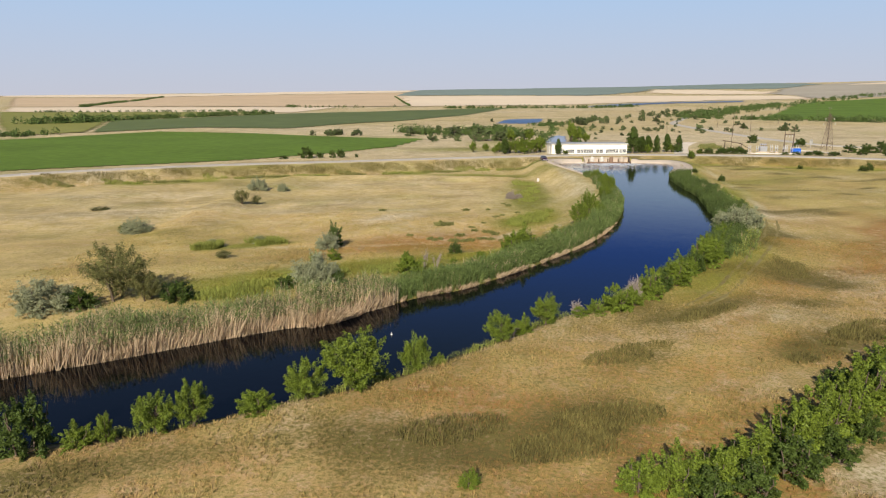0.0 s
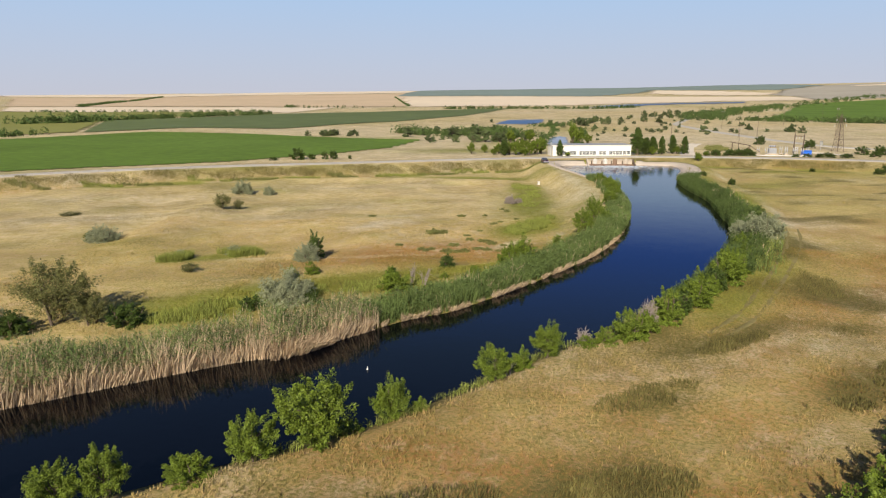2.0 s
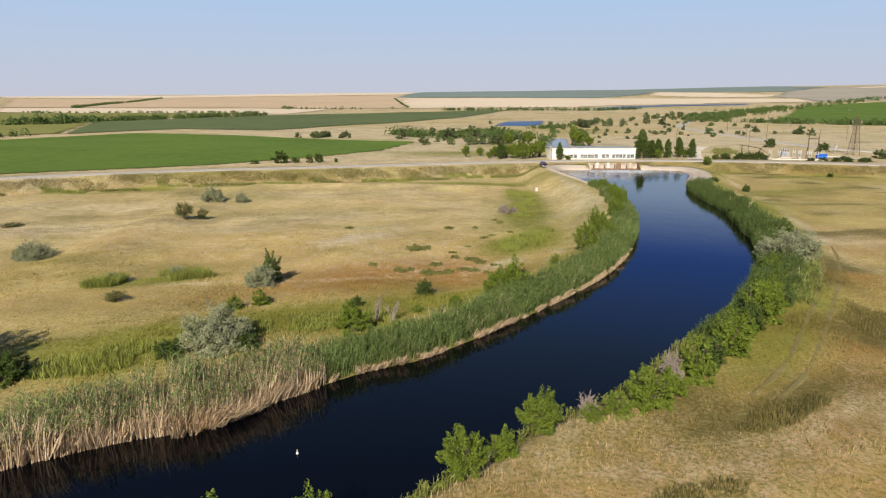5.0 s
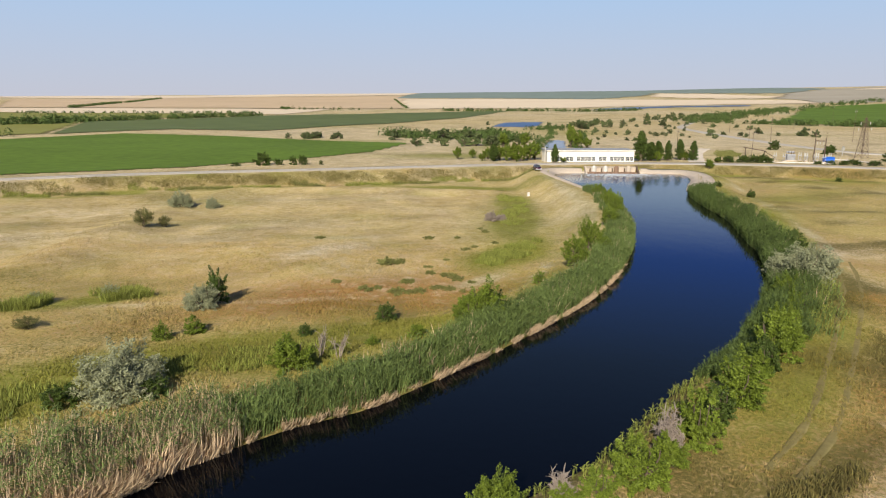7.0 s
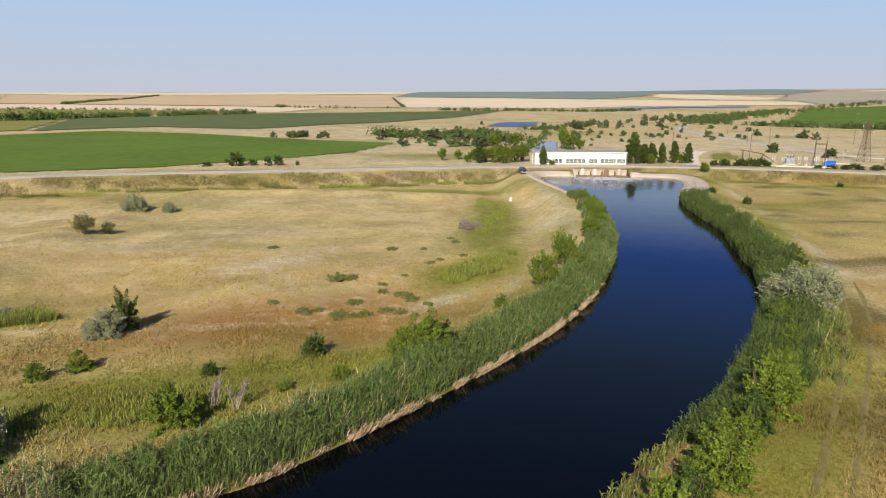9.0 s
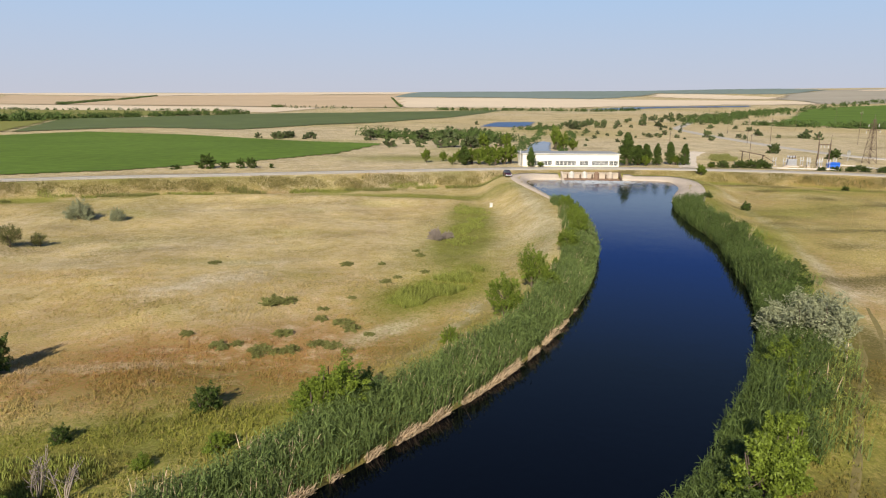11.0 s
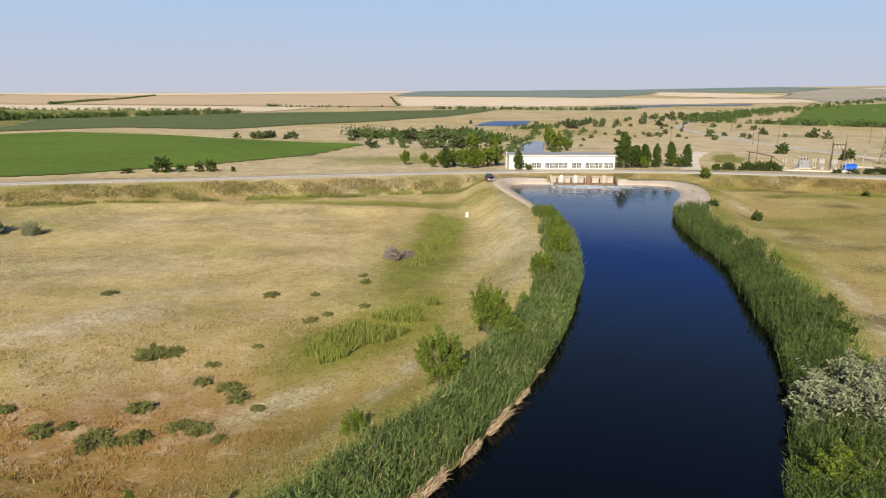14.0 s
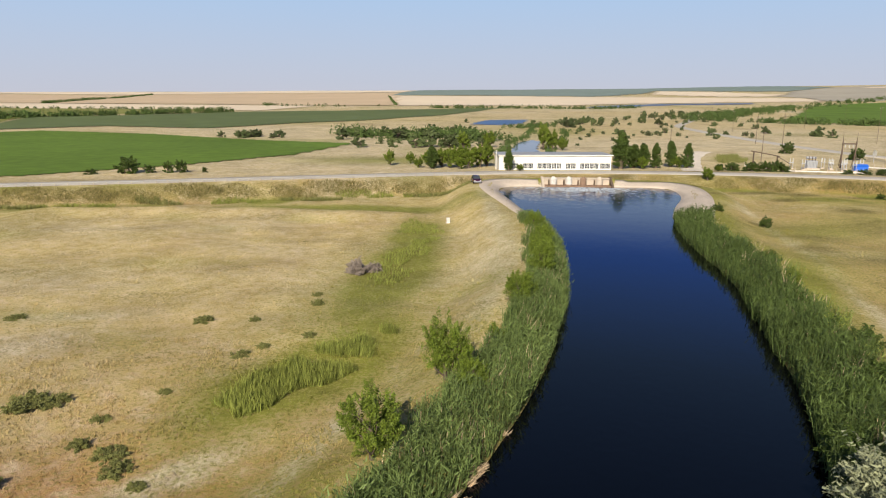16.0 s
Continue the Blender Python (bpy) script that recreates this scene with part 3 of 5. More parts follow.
sheet("wheat_field", [(640, 2360), (743, 2640), (900, 2480), (990, 2200), (900, 2060), (789, 2080)], 0, M_WHEAT, "wheat strip near the horizon, paled for haze", "field", 25, 1.0)
sheet("pond", [(29, 541), (36, 580), (44, 615), (60, 632), (77, 637), (71, 590), (66, 560), (51, 534)], 0, M_POND, "small pond between trees, reflected sky blue in its colour", "water", 3, 0.2)
sheet("wheat_field", [(1450, 2650), (2150, 3250), (2600, 3300), (1750, 2600)], 0, M_WHEAT, "wheat strip near the horizon, paled for haze", "field", 25, 1.4)
sheet("fallow_field", [(905, 2050), (1000, 2190), (1120, 2430), (1500, 2870), (2400, 3500), (3300, 3000), (2600, 2350), (1800, 2060), (1020, 1590), (800, 1570), (890, 1840)], 0, M_FALLOW, "fallow land near the horizon, grey-brown with painted haze", "field", 25, 0.9)
sheet("reservoir", [(215, 1180), (270, 1300), (340, 1390), (470, 1450), (610, 1490), (570, 1410), (430, 1370), (350, 1310), (290, 1200)], 0, M_POND, "distant reservoir on the plain, reflected sky blue in its colour", "water", 10, 0.6)
sheet("far_canal", [(39, 300), (42, 330), (46, 358), (50, 374), (55, 380), (57, 372), (54, 350), (51, 328), (49, 300)], 0, M_WATER, "canal behind the pumping station", "water", 1.5, 0.2)

# ---- concrete round the outfall pool ----


def apron(inner, outer, label):
    a, b = smooth_line(inner, 1.2), smooth_line(outer, 1.2)
    k = max(len(a), len(b))
    s = np.linspace(0, 1, k)
    res = lambda p: np.column_stack([np.interp(s, np.linspace(0, 1, len(p)), p[:, i]) for i in (0, 1)])
    a, b = res(a), res(b)
    rows = []
    for u in (-0.05, 0.0, 0.3, 0.65, 1.0, 1.02):
        p = a * (1 - u) + b * u
        z = np.maximum(land(p[:, 0], p[:, 1]), 0.05) + 0.12 if 0 <= u <= 1 else np.full(k, -0.4)
        rows.append(np.column_stack([p, z]))
    i = np.arange(len(rows) * k).reshape(len(rows), k)
    f = np.stack([i[:-1, :-1], i[:-1, 1:], i[1:, 1:], i[1:, :-1]], -1).reshape(-1, 4)
    tagged(new("pavement", mesh_of("pavement", np.vstack(rows), f, M_CONCRETE)), label, "pavement", kind="structure")


apron([(34.8, 186), (32.7, 203), (31.2, 215), (31.8, 220), (33.6, 223.4), (37, 224.4), (41.4, 224.4)], [(32.4, 181), (29.8, 196), (28.0, 207), (27.2, 216), (28.6, 224), (33, 227.3), (41.4, 227)],
      "pale concrete apron beside the outfall pool")
apron([(55.9, 224.4), (63, 224.3), (66.2, 223), (67.8, 219.2), (66.2, 209.5), (61.3, 197), (57.8, 187)], [(55.9, 227), (64, 227.3), (69.5, 226.3), (72.2, 220), (71.4, 209.5), (68, 197), (63, 183)],
      "pale concrete apron curving round the pool")


def outfall():
    o = thing("outfall", pose(0, 0, 0), "concrete canal outfall with four stained outlet piers", "outfall")
    part("back_wall", boxed(41.4, 226.4, -0.5, 55.9, 227.0, 1.5, bevel=0.05), M_CONCRETE, o)
    # slab colour carries rust and the shadow at water level
    part("slab", boxed(41.4, 224.2, -0.5, 55.9, 226.4, 0.22), M_STAIN_SHADE, o, "brown-stained concrete slab, waterline shade in its colour")
    part("coping", boxed(41.0, 226.2, 1.5, 56.3, 227.3, 1.72, bevel=0.04), M_CONCRETE, o)
    for x in (41.2, 56.0):
        bm = bmesh.new()
        prof = [(223.4, -0.6), (227.4, -0.6), (227.4, 1.9), (226.4, 1.9), (223.4, 0.35)]
        fa = [bm.verts.new((x - 0.22, y, z)) for y, z in prof]
        fb = [bm.verts.new((x + 0.22, y, z)) for y, z in prof]
        bm.faces.new(fa), bm.faces.new(fb[::-1])
        for i in range(5):
            bm.faces.new([fa[i], fb[i], fb[(i + 1) % 5], fa[(i + 1) % 5]])
        bmesh.ops.recalc_face_normals(bm, faces=bm.faces[:])
        part("wing_wall", bm, M_CONCRETE if x < 50 else M_RUSTY, o, "" if x < 50 else "dark brown wing wall")
    for x, mat, lab in ((43.5, M_PIER, ""), (46.8, M_PIER, ""), (49.9, M_STAIN_SHADE, "rust-red outlet pier"), (53.4, M_CONCRETE, "")):
        bm = rodded((x, 225.0, -0.5), (x, 225.0, 1.5), 0.72, 0.66, sides=20)
        rod(bm, (x, 225.0, 1.5), (x, 225.0, 1.75), 0.72, 0.72, sides=20)
        rod(bm, (x, 225.0, 1.75), (x, 225.0, 2.15), 0.6, 0.25, sides=20)
        pier = part("outlet_pier", bm, mat, o, lab)
        part("stain_band", rodded((x, 225.0, -0.3), (x, 225.0, 0.5), 0.745, 0.735, sides=20), M_STAIN_SHADE, pier, "rusty tide mark")
        part("gate_slot", boxed(x - 1.0, 225.6, 0.1, x - 0.78, 226.45, 1.3), M_RUSTY, pier)


outfall()


def foam():
    v, f = [], []
    r = np.random.RandomState(11)
    for _ in range(900):
        x, y = r.normal(49, 5.5), 223.4 - abs(r.normal(0, 6.5))
        if not (34 < x < 65):
            continue
        w, hgt, a = r.uniform(0.1, 0.9) * (0.4 + 0.6 * (y > 217)), r.uniform(0.01, 0.04), r.normal(0, 0.5)
        k, base = 8, len(v)
        for j in range(k):
            t, q = 2 * math.pi * j / k, r.uniform(0.6, 1.2)
            px, py = w * math.cos(t) * q, hgt * math.sin(t) * q
            v.append((x + px * math.cos(a) - py * math.sin(a), y + px * math.sin(a) + py * math.cos(a), 0.012))
        v.append((x, y, 0.05))
        f += [(base + j, base + (j + 1) % k, base + k) for j in range(k)]
    for _ in range(16):
        cx, cy, rad, a0 = r.normal(47.5, 4.0), r.uniform(213, 221), r.uniform(1.0, 3.4), r.uniform(0, 6.28)
        sweep, wd = r.uniform(1.0, 2.4), r.uniform(0.05, 0.14)
        base, k = len(v), 14
        for j in range(k):
            t = a0 + sweep * j / (k - 1)
            q = wd * math.sin(math.pi * j / (k - 1)) * r.uniform(0.4, 1.3) + 0.01
            v += [(cx + (rad - q) * 1.5 * math.cos(t), cy + (rad - q) * math.sin(t), 0.012), (cx + (rad + q) * 1.5 * math.cos(t), cy + (rad + q) * math.sin(t), 0.012)]
        f += [tri for j in range(k - 1) for tri in ((base + 2 * j, base + 2 * j + 1, base + 2 * j + 2), (base + 2 * j + 1, base + 2 * j + 3, base + 2 * j + 2))]
    tagged(new("foam", mesh_of("foam", v, f, M_FOAM)), "white streaks of foam below the outlets", "foam", kind="stuff")


foam()

# ---- pumping station ----


def pump_house():
    ang = 4.0
    L, D, Z0, SILL, HEAD, EAVE = 28.3, 9.0, -0.4, 0.55, 1.98, 3.85
    o = thing("pump_house", pose(33.0, 248.4, 0.7, 0, 0, ang), "long whitewashed pumping station with flat grey roof", "building")
    groups = [(2.3, 4.9, 2), (6.0, 8.6, 2), (9.6, 15.7, 5), (16.8, 19.4, 2), (20.4, 25.2, 4), (25.5, 28.1, 2)]
    bm = boxed(0, 0, Z0, L, 0.35, SILL)
    box(bm, 0, 0, HEAD, L, 0.35, EAVE)
    x = 0.0
    for a, b, _ in groups + [(L, L, 0)]:
        box(bm, x, 0, SILL, a, 0.35, HEAD)
        x = b
    part("wall", bm, M_WHITE, o)
    part("wall", boxed(0, 0.352, Z0, 0.35, D - 0.35, EAVE), M_WHITE, o)
    part("wall", boxed(L - 0.35, 0.352, Z0, L, D - 0.35, EAVE), M_WHITE, o)
    part("wall", boxed(0, D - 0.348, Z0, L, D, EAVE), M_WHITE, o)
    part("floor_slab", boxed(0.36, 0.36, Z0, L - 0.36, D - 0.36, 0.05), M_CONCRETE, o)
    roof = part("roof", boxed(-0.35, -0.35, EAVE + 0.004, L + 0.35, D + 0.35, EAVE + 0.22, bevel=0.03), M_ROOF, o)
    part("fascia", boxed(-0.37, -0.41, EAVE + 0.02, L + 0.37, -0.355, EAVE + 0.2), M_WHITE, roof)
    part("plinth", boxed(-0.04, -0.06, Z0, L + 0.04, -0.004, 0.2), M_CONCRETE, o)
    for a, b, k in groups:
        step = (b - a) / k
        for i in range(k):
            x0, x1 = a + i * step + 0.06, a + (i + 1) * step - 0.06
            bm = boxed(x0 - 0.06, 0.10, SILL, x0 + 0.03, 0.24, HEAD)
            box(bm, x1 - 0.03, 0.10, SILL, x1 + 0.06, 0.24, HEAD)
            box(bm, x0 + 0.03, 0.10, SILL, x1 - 0.03, 0.24, SILL + 0.08)
            box(bm, x0 + 0.03, 0.10, HEAD - 0.08, x1 - 0.03, 0.24, HEAD)
            win = part("window", bm, M_FRAME, o, "white-framed window with small dark panes")
            part("sill", boxed(x0 - 0.05, -0.06, SILL - 0.05, x1 + 0.05, 0.10, SILL - 0.004), M_FRAME, win)
            third = (x1 - x0 - 0.06) / 3
            bars = bmesh.new()
            for j in (1, 2):
                box(bars, x0 + 0.03 + third * j - 0.03, 0.13, SILL + 0.08, x0 + 0.03 + third * j + 0.03, 0.21, HEAD - 0.08)
            box(bars, x0 + 0.03, 0.135, (SILL + HEAD) / 2 - 0.025, x1 - 0.03, 0.205, (SILL + HEAD) / 2 + 0.025)
            part("glazing_bars", bars, M_FRAME, win)
            part("pane", boxed(x0 + 0.03, 0.16, SILL + 0.08, x1 - 0.03, 0.18, HEAD - 0.08), M_GLASS, win)


pump_house()


def downpipe():
    o = thing("lamp_post", pose(32.2, 247.6, 0.9), "thin white post beside the pumping station", "post")
    part("post", rodded((0, 0, -0.2), (0, 0, 5.0), 0.09, 0.07, sides=8), M_WHITE, o)
    part("cap", rodded((0, 0, 5.0), (0, 0, 5.1), 0.12, 0.02, sides=8), M_STEEL, o)


downpipe()

# ---- roadside ----


def guard_rail():
    line = smooth_line([(-122, 178.5), (-103, 190.6), (-74, 204.3), (-39, 215.3), (-3, 227.3), (24, 235.7)], 2.2)
    o = thing("guard_rail", pose(0, 0, 0), "low grey-white guard rail along the road shoulder", "guard rail")
    z = land(line[:, 0], line[:, 1])
    me = mesh_of("post", *cuboid(0.13, 0.13, 0.8), M_CONCRETE)
    for (x, y), h in zip(line, z):
        p = new("post", me)
        p.parent, p.location = o, (x, y, h + 0.28)
    bm = bmesh.new()
    pts = [Vector((x, y - 0.02, h + 0.52)) for (x, y), h in zip(line, z)]
    for a, b in zip(pts, pts[1:]):
        rod(bm, a, b, 0.07, sides=4)
    part("rail", bm, M_STEEL, o, "grey steel rail")


def unscale(ob):
    """Undoes the scale of an original, which its copies would take over."""
    return Matrix.Diagonal([1 / c for c in ob.scale] + [1])


def cuboid(a, b, c):
    v = [(x * a / 2, y * b / 2, z * c / 2) for z in (-1, 1) for x, y in ((-1, -1), (1, -1), (1, 1), (-1, 1))]
    return v, [(0, 3, 2, 1), (4, 5, 6, 7), (0, 1, 5, 4), (1, 2, 6, 5), (2, 3, 7, 6), (3, 0, 4, 7)]


guard_rail()


def marker():
    o = thing("marker_block", pose(21.4, 190.6, height(21.4, 190.6), 0, 0, 12), "whitewashed concrete marker block in the grass", "marker")
    part("block", boxed(-0.29, -0.22, -0.2, 0.29, 0.22, 0.95, bevel=0.06), M_PIER, o)
    part("footing", boxed(-0.45, -0.36, -0.3, 0.45, 0.36, 0.06, bevel=0.03), M_CONCRETE, o)


marker()


def car():
    o = thing("car", pose(26.7, 220.2, height(26.7, 220.2), 0, 0, -82), "dark plum hatchback parked on the dry bank", "car")
    bm = bmesh.new()
    prof = [(-1.95, 0.35), (-1.98, 0.75), (-1.80, 0.95), (-1.0, 1.02), (1.25, 0.98), (1.90, 0.78), (1.98, 0.5), (1.9, 0.32)]
    rows = [[bm.verts.new((x, s * w, z)) for x, z in prof] for s, w in ((-1, 0.82), (1, 0.82))]
    bm.faces.new(rows[0][::-1]), bm.faces.new(rows[1])
    for i in range(len(prof)):
        j = (i + 1) % len(prof)
        bm.faces.new([rows[0][i], rows[0][j], rows[1][j], rows[1][i]])
    bmesh.ops.recalc_face_normals(bm, faces=bm.faces[:])
    bmesh.ops.bevel(bm, geom=bm.edges[:], offset=0.06, segments=2, affect="EDGES")
    part("body", bm, M_CAR, o)
    bm = bmesh.new()
    low, top = [(-1.85, 0.76, 0.97), (0.95, 0.76, 0.97)], [(-1.45, 0.6, 1.48), (0.25, 0.6, 1.48)]
    vs = [bm.verts.new(c) for (x, y, z) in low + top for c in ((x, -y, z), (x, y, z))]
    for q in ((0, 1, 3, 2), (4, 6, 7, 5), (0, 4, 5, 1), (2, 3, 7, 6), (0, 2, 6, 4), (1, 5, 7, 3)):
        bm.faces.new([vs[i] for i in q])
    bmesh.ops.recalc_face_normals(bm, faces=bm.faces[:])
    bmesh.ops.bevel(bm, geom=bm.edges[:], offset=0.05, segments=2, affect="EDGES")
    part("cabin_glass", bm, M_GLASS, o, "dark car windows")
    part("roof_panel", boxed(-1.42, -0.58, 1.475, 0.22, 0.58, 1.52, bevel=0.02), M_CAR, o)
    part("bumper", boxed(1.86, -0.78, 0.35, 2.03, 0.78, 0.55, bevel=0.04), M_GREY, o)
    for s in (-0.6, 0.6):
        part("headlight", boxed(1.82, s - 0.16, 0.62, 1.99, s + 0.16, 0.76, bevel=0.03), M_PORCELAIN, o, "clear headlight")
    for x in (-1.25, 1.25):
        for s in (-0.78, 0.78):
            w = part("wheel", rodded((x, s - 0.1, 0.31), (x, s + 0.1, 0.31), 0.31, sides=20), M_RUBBER, o, "black tyre")
            part("rim", rodded((x, s - 0.11, 0.31), (x, s + 0.11, 0.31), 0.18, sides=12), M_STEEL, w)


car()


def white_float():
    o = thing("float", pose(-8.45, 55.4, 0.0), "small white float on the dark water", "float")
    bm = bmesh.new()
    bmesh.ops.create_uvsphere(bm, u_segments=12, v_segments=8, radius=0.10)
    bmesh.ops.scale(bm, vec=(1, 1, 0.8), verts=bm.verts[:])
    part("hull", bm, M_WHITE, o)
    part("stem", rodded((0, 0, 0.07), (0, 0, 0.26), 0.03, 0.025), M_WHITE, o)


white_float()

# ---- substation ----


def pylon(x, y, h):
    o = thing("lattice_pylon", pose(x, y, height(x, y), 0, 0, 20), "tapering steel lattice power pylon", "pylon")
    half = lambda z: 1.5 * (1 - z / h) + 0.28 * (z / h)
    corner = lambda z, i: Vector((half(z) * (1, 1, -1, -1)[i], half(z) * (1, -1, -1, 1)[i], z))
    for i in range(4):
        part("leg", rodded(corner(-0.3, i), corner(h, i), 0.09, 0.06, sides=4), M_RUSTY, o)
    levels = [0.0, 2.4, 4.6, 6.6, 8.4, 10.0, 11.4, 12.6, h]
    for a, b in zip(levels, levels[1:]):
        bm = bmesh.new()
        for i in range(4):
            j = (i + 1) % 4
            rod(bm, corner(a, i), corner(b, j), 0.045, sides=4), rod(bm, corner(a, j), corner(b, i), 0.045, sides=4)
            rod(bm, corner(b, i), corner(b, j), 0.045, sides=4)
        part("bracing", bm, M_RUSTY, o)
    for z, w in ((h - 3.6, 3.0), (h - 1.6, 2.2)):
        bm = bmesh.new()
        for s in (-1, 1):
            rod(bm, (0, 0, z + 0.5), (s * w, 0, z), 0.06, sides=4), rod(bm, (s * half(z), 0.2, z), (s * w, 0, z), 0.06, sides=4), rod(bm, (s * half(z), -0.2, z), (s * w, 0, z), 0.06, sides=4)
        arm = part("crossarm", bm, M_RUSTY, o)
        for s in (-1, 1):
            part("insulator", rodded((s * w, 0, z - 0.9), (s * w, 0, z), 0.1, sides=8), M_PORCELAIN, arm)
    part("peak", rodded((0, 0, h), (0, 0, h + 1.6), 0.08, 0.03, sides=4), M_RUSTY, o)


pylon(149, 277, 14.2)


def portal(x, y):
    o = thing("portal_gantry", pose(x, y, height(x, y), 0, 0, -14), "brown two-legged steel gantry in the substation", "gantry")
    for s in (-1.55, 1.55):
        part("post", rodded((s, 0, -0.3), (s * 1.05, 0, 7.3), 0.24, 0.16, sides=6), M_RUSTY, o)
        part("spike", rodded((s * 1.05, 0, 7.3), (s * 1.12, 0, 9.6), 0.09, 0.03, sides=6), M_RUSTY, o)
        part("strut", rodded((s, 2.2, -0.2), (s * 1.02, 0, 5.5), 0.07, sides=6), M_RUSTY, o)
    part("beam", boxed(-1.8, -0.16, 6.4, 1.8, 0.16, 6.75, bevel=0.02), M_RUSTY, o)
    for i in (-1.0, 0.0, 1.0):
        part("insulator", rodded((i, 0, 5.5), (i, 0, 6.4), 0.09, sides=8), M_PORCELAIN, o)


portal(127.5, 264.5)


def transformer(x, y):
    o = thing("transformer", pose(x, y, height(x, y), 0, 0, -10), "light grey power transformer on a concrete base", "transformer")
    part("base", boxed(-1.9, -1.3, -0.3, 1.9, 1.3, 0.35, bevel=0.04), M_CONCRETE, o)
    part("tank", boxed(-1.3, -0.75, 0.35, 1.3, 0.75, 2.3, bevel=0.06), M_GREY, o)
    for i in range(7):
        for s in (-1, 1):
            part("radiator_fin", boxed(-1.15 + i * 0.36, s * 0.95 - 0.18, 0.6, -1.05 + i * 0.36, s * 0.95 + 0.18, 2.1), M_GREY, o)
    part("conservator", rodded((-1.3, 0.3, 3.0), (1.1, 0.3, 3.0), 0.32, sides=14), M_GREY, o)
    for i in (-0.8, 0.0, 0.8):
        part("bushing", rodded((i, -0.3, 2.3), (i, -0.45, 3.5), 0.14, 0.06, sides=10), M_RUSTY, o, "dark brown bushing")


transformer(116.5, 261.5)


def insulator_stand(x, y, h=2.6, first=[None]):
    m = pose(x, y, height(x, y))
    if first[0] is not None:
        return copy_thing(first[0], m)
    o = thing("insulator_stand", m, "pale post insulators on a steel stand", "insulator", "substation insulator stands")
    part("footing", boxed(-0.5, -0.3, -0.2, 0.5, 0.3, 0.25), M_CONCRETE, o)
    for s in (-0.38, 0.38):
        part("leg", rodded((s, 0, 0.2), (s, 0, 1.7), 0.07, sides=6), M_GREY, o)
        bm = bmesh.new()
        for k in range(5):
            rod(bm, (s, 0, 1.78 + k * 0.2), (s, 0, 1.9 + k * 0.2), 0.17, 0.1, sides=10)
        rod(bm, (s, 0, 1.7), (s, 0, 2.8), 0.07, sides=8)
        part("insulator", bm, M_PORCELAIN, o)
    part("crossbar", boxed(-0.6, -0.08, 1.62, 0.6, 0.08, 1.78), M_GREY, o)
    first[0] = o
    return o


for ix, iy in ((111.5, 262), (113, 258.5), (120.5, 259), (122, 262.5), (122.4, 257), (124.3, 259.6), (125.8, 262.3), (124.6, 255.6), (129, 260.4), (120.6, 263.6)):
    insulator_stand(ix, iy)


def blue_shed(x, y):
    o = thing("shed", pose(x, y, height(x, y), 0, 0, -12), "bright blue sheet-metal shed with shallow gable roof", "shed")
    part("wall", boxed(-1.6, -1.0, -0.2, 1.6, 1.0, 1.35, bevel=0.02), M_BLUE, o)
    bm = bmesh.new()
    ends = [[bm.verts.new((sx * 1.72, yy, zz)) for yy, zz in ((-1.15, 1.34), (1.15, 1.34), (0, 1.85))] for sx in (-1, 1)]
    bm.faces.new(ends[0]), bm.faces.new(ends[1][::-1])
    for i in range(3):
        bm.faces.new([ends[0][i], ends[1][i], ends[1][(i + 1) % 3], ends[0][(i + 1) % 3]])
    bmesh.ops.recalc_face_normals(bm, faces=bm.faces[:])
    part("roof", bm, M_BLUE, o)
    d = part("door", boxed(0.3, -1.05, 0.0, 1.0, -1.004, 1.25), M_BLUE, o, "blue metal door")
    part("handle", boxed(0.4, -1.09, 0.6, 0.46, -1.05, 0.78), M_STEEL, d)


blue_shed(126.8, 257.0)


def fence(points, label):
    o = thing("fence", pose(0, 0, 0), label, "fence")
    line = smooth_line(points, 2.0)
    me, z = mesh_of("post", *cuboid(0.14, 0.14, 1.3), M_CONCRETE), land(line[:, 0], line[:, 1])
    for (x, y), h in zip(line, z):
        p = new("post", me)
        p.parent, p.location = o, (x, y, h + 0.5)
    for (a, za), (b, zb) in zip(zip(line, z), zip(line[1:], z[1:])):
        mid, ln = (a + b) / 2, float(np.linalg.norm(b - a))
        p = part("panel", boxed(-ln / 2 + 0.07, -0.04, 0.05, ln / 2 - 0.07, 0.04, 0.4), M_PIER, o)
        p.matrix_basis = pose(mid[0], mid[1], (za + zb) / 2, 0, 0, math.degrees(math.atan2(b[1] - a[1], b[0] - a[0])))


fence([(108.5, 253.5), (114, 252.4), (120, 251.4), (125, 250.2)], "low whitish concrete fence round the substation")
fence([(108.5, 253.5), (104.5, 262), (102, 269)], "low concrete side fence of the substation")
fence([(132, 268), (138, 262), (141, 252)], "low fence beyond the blue shed")


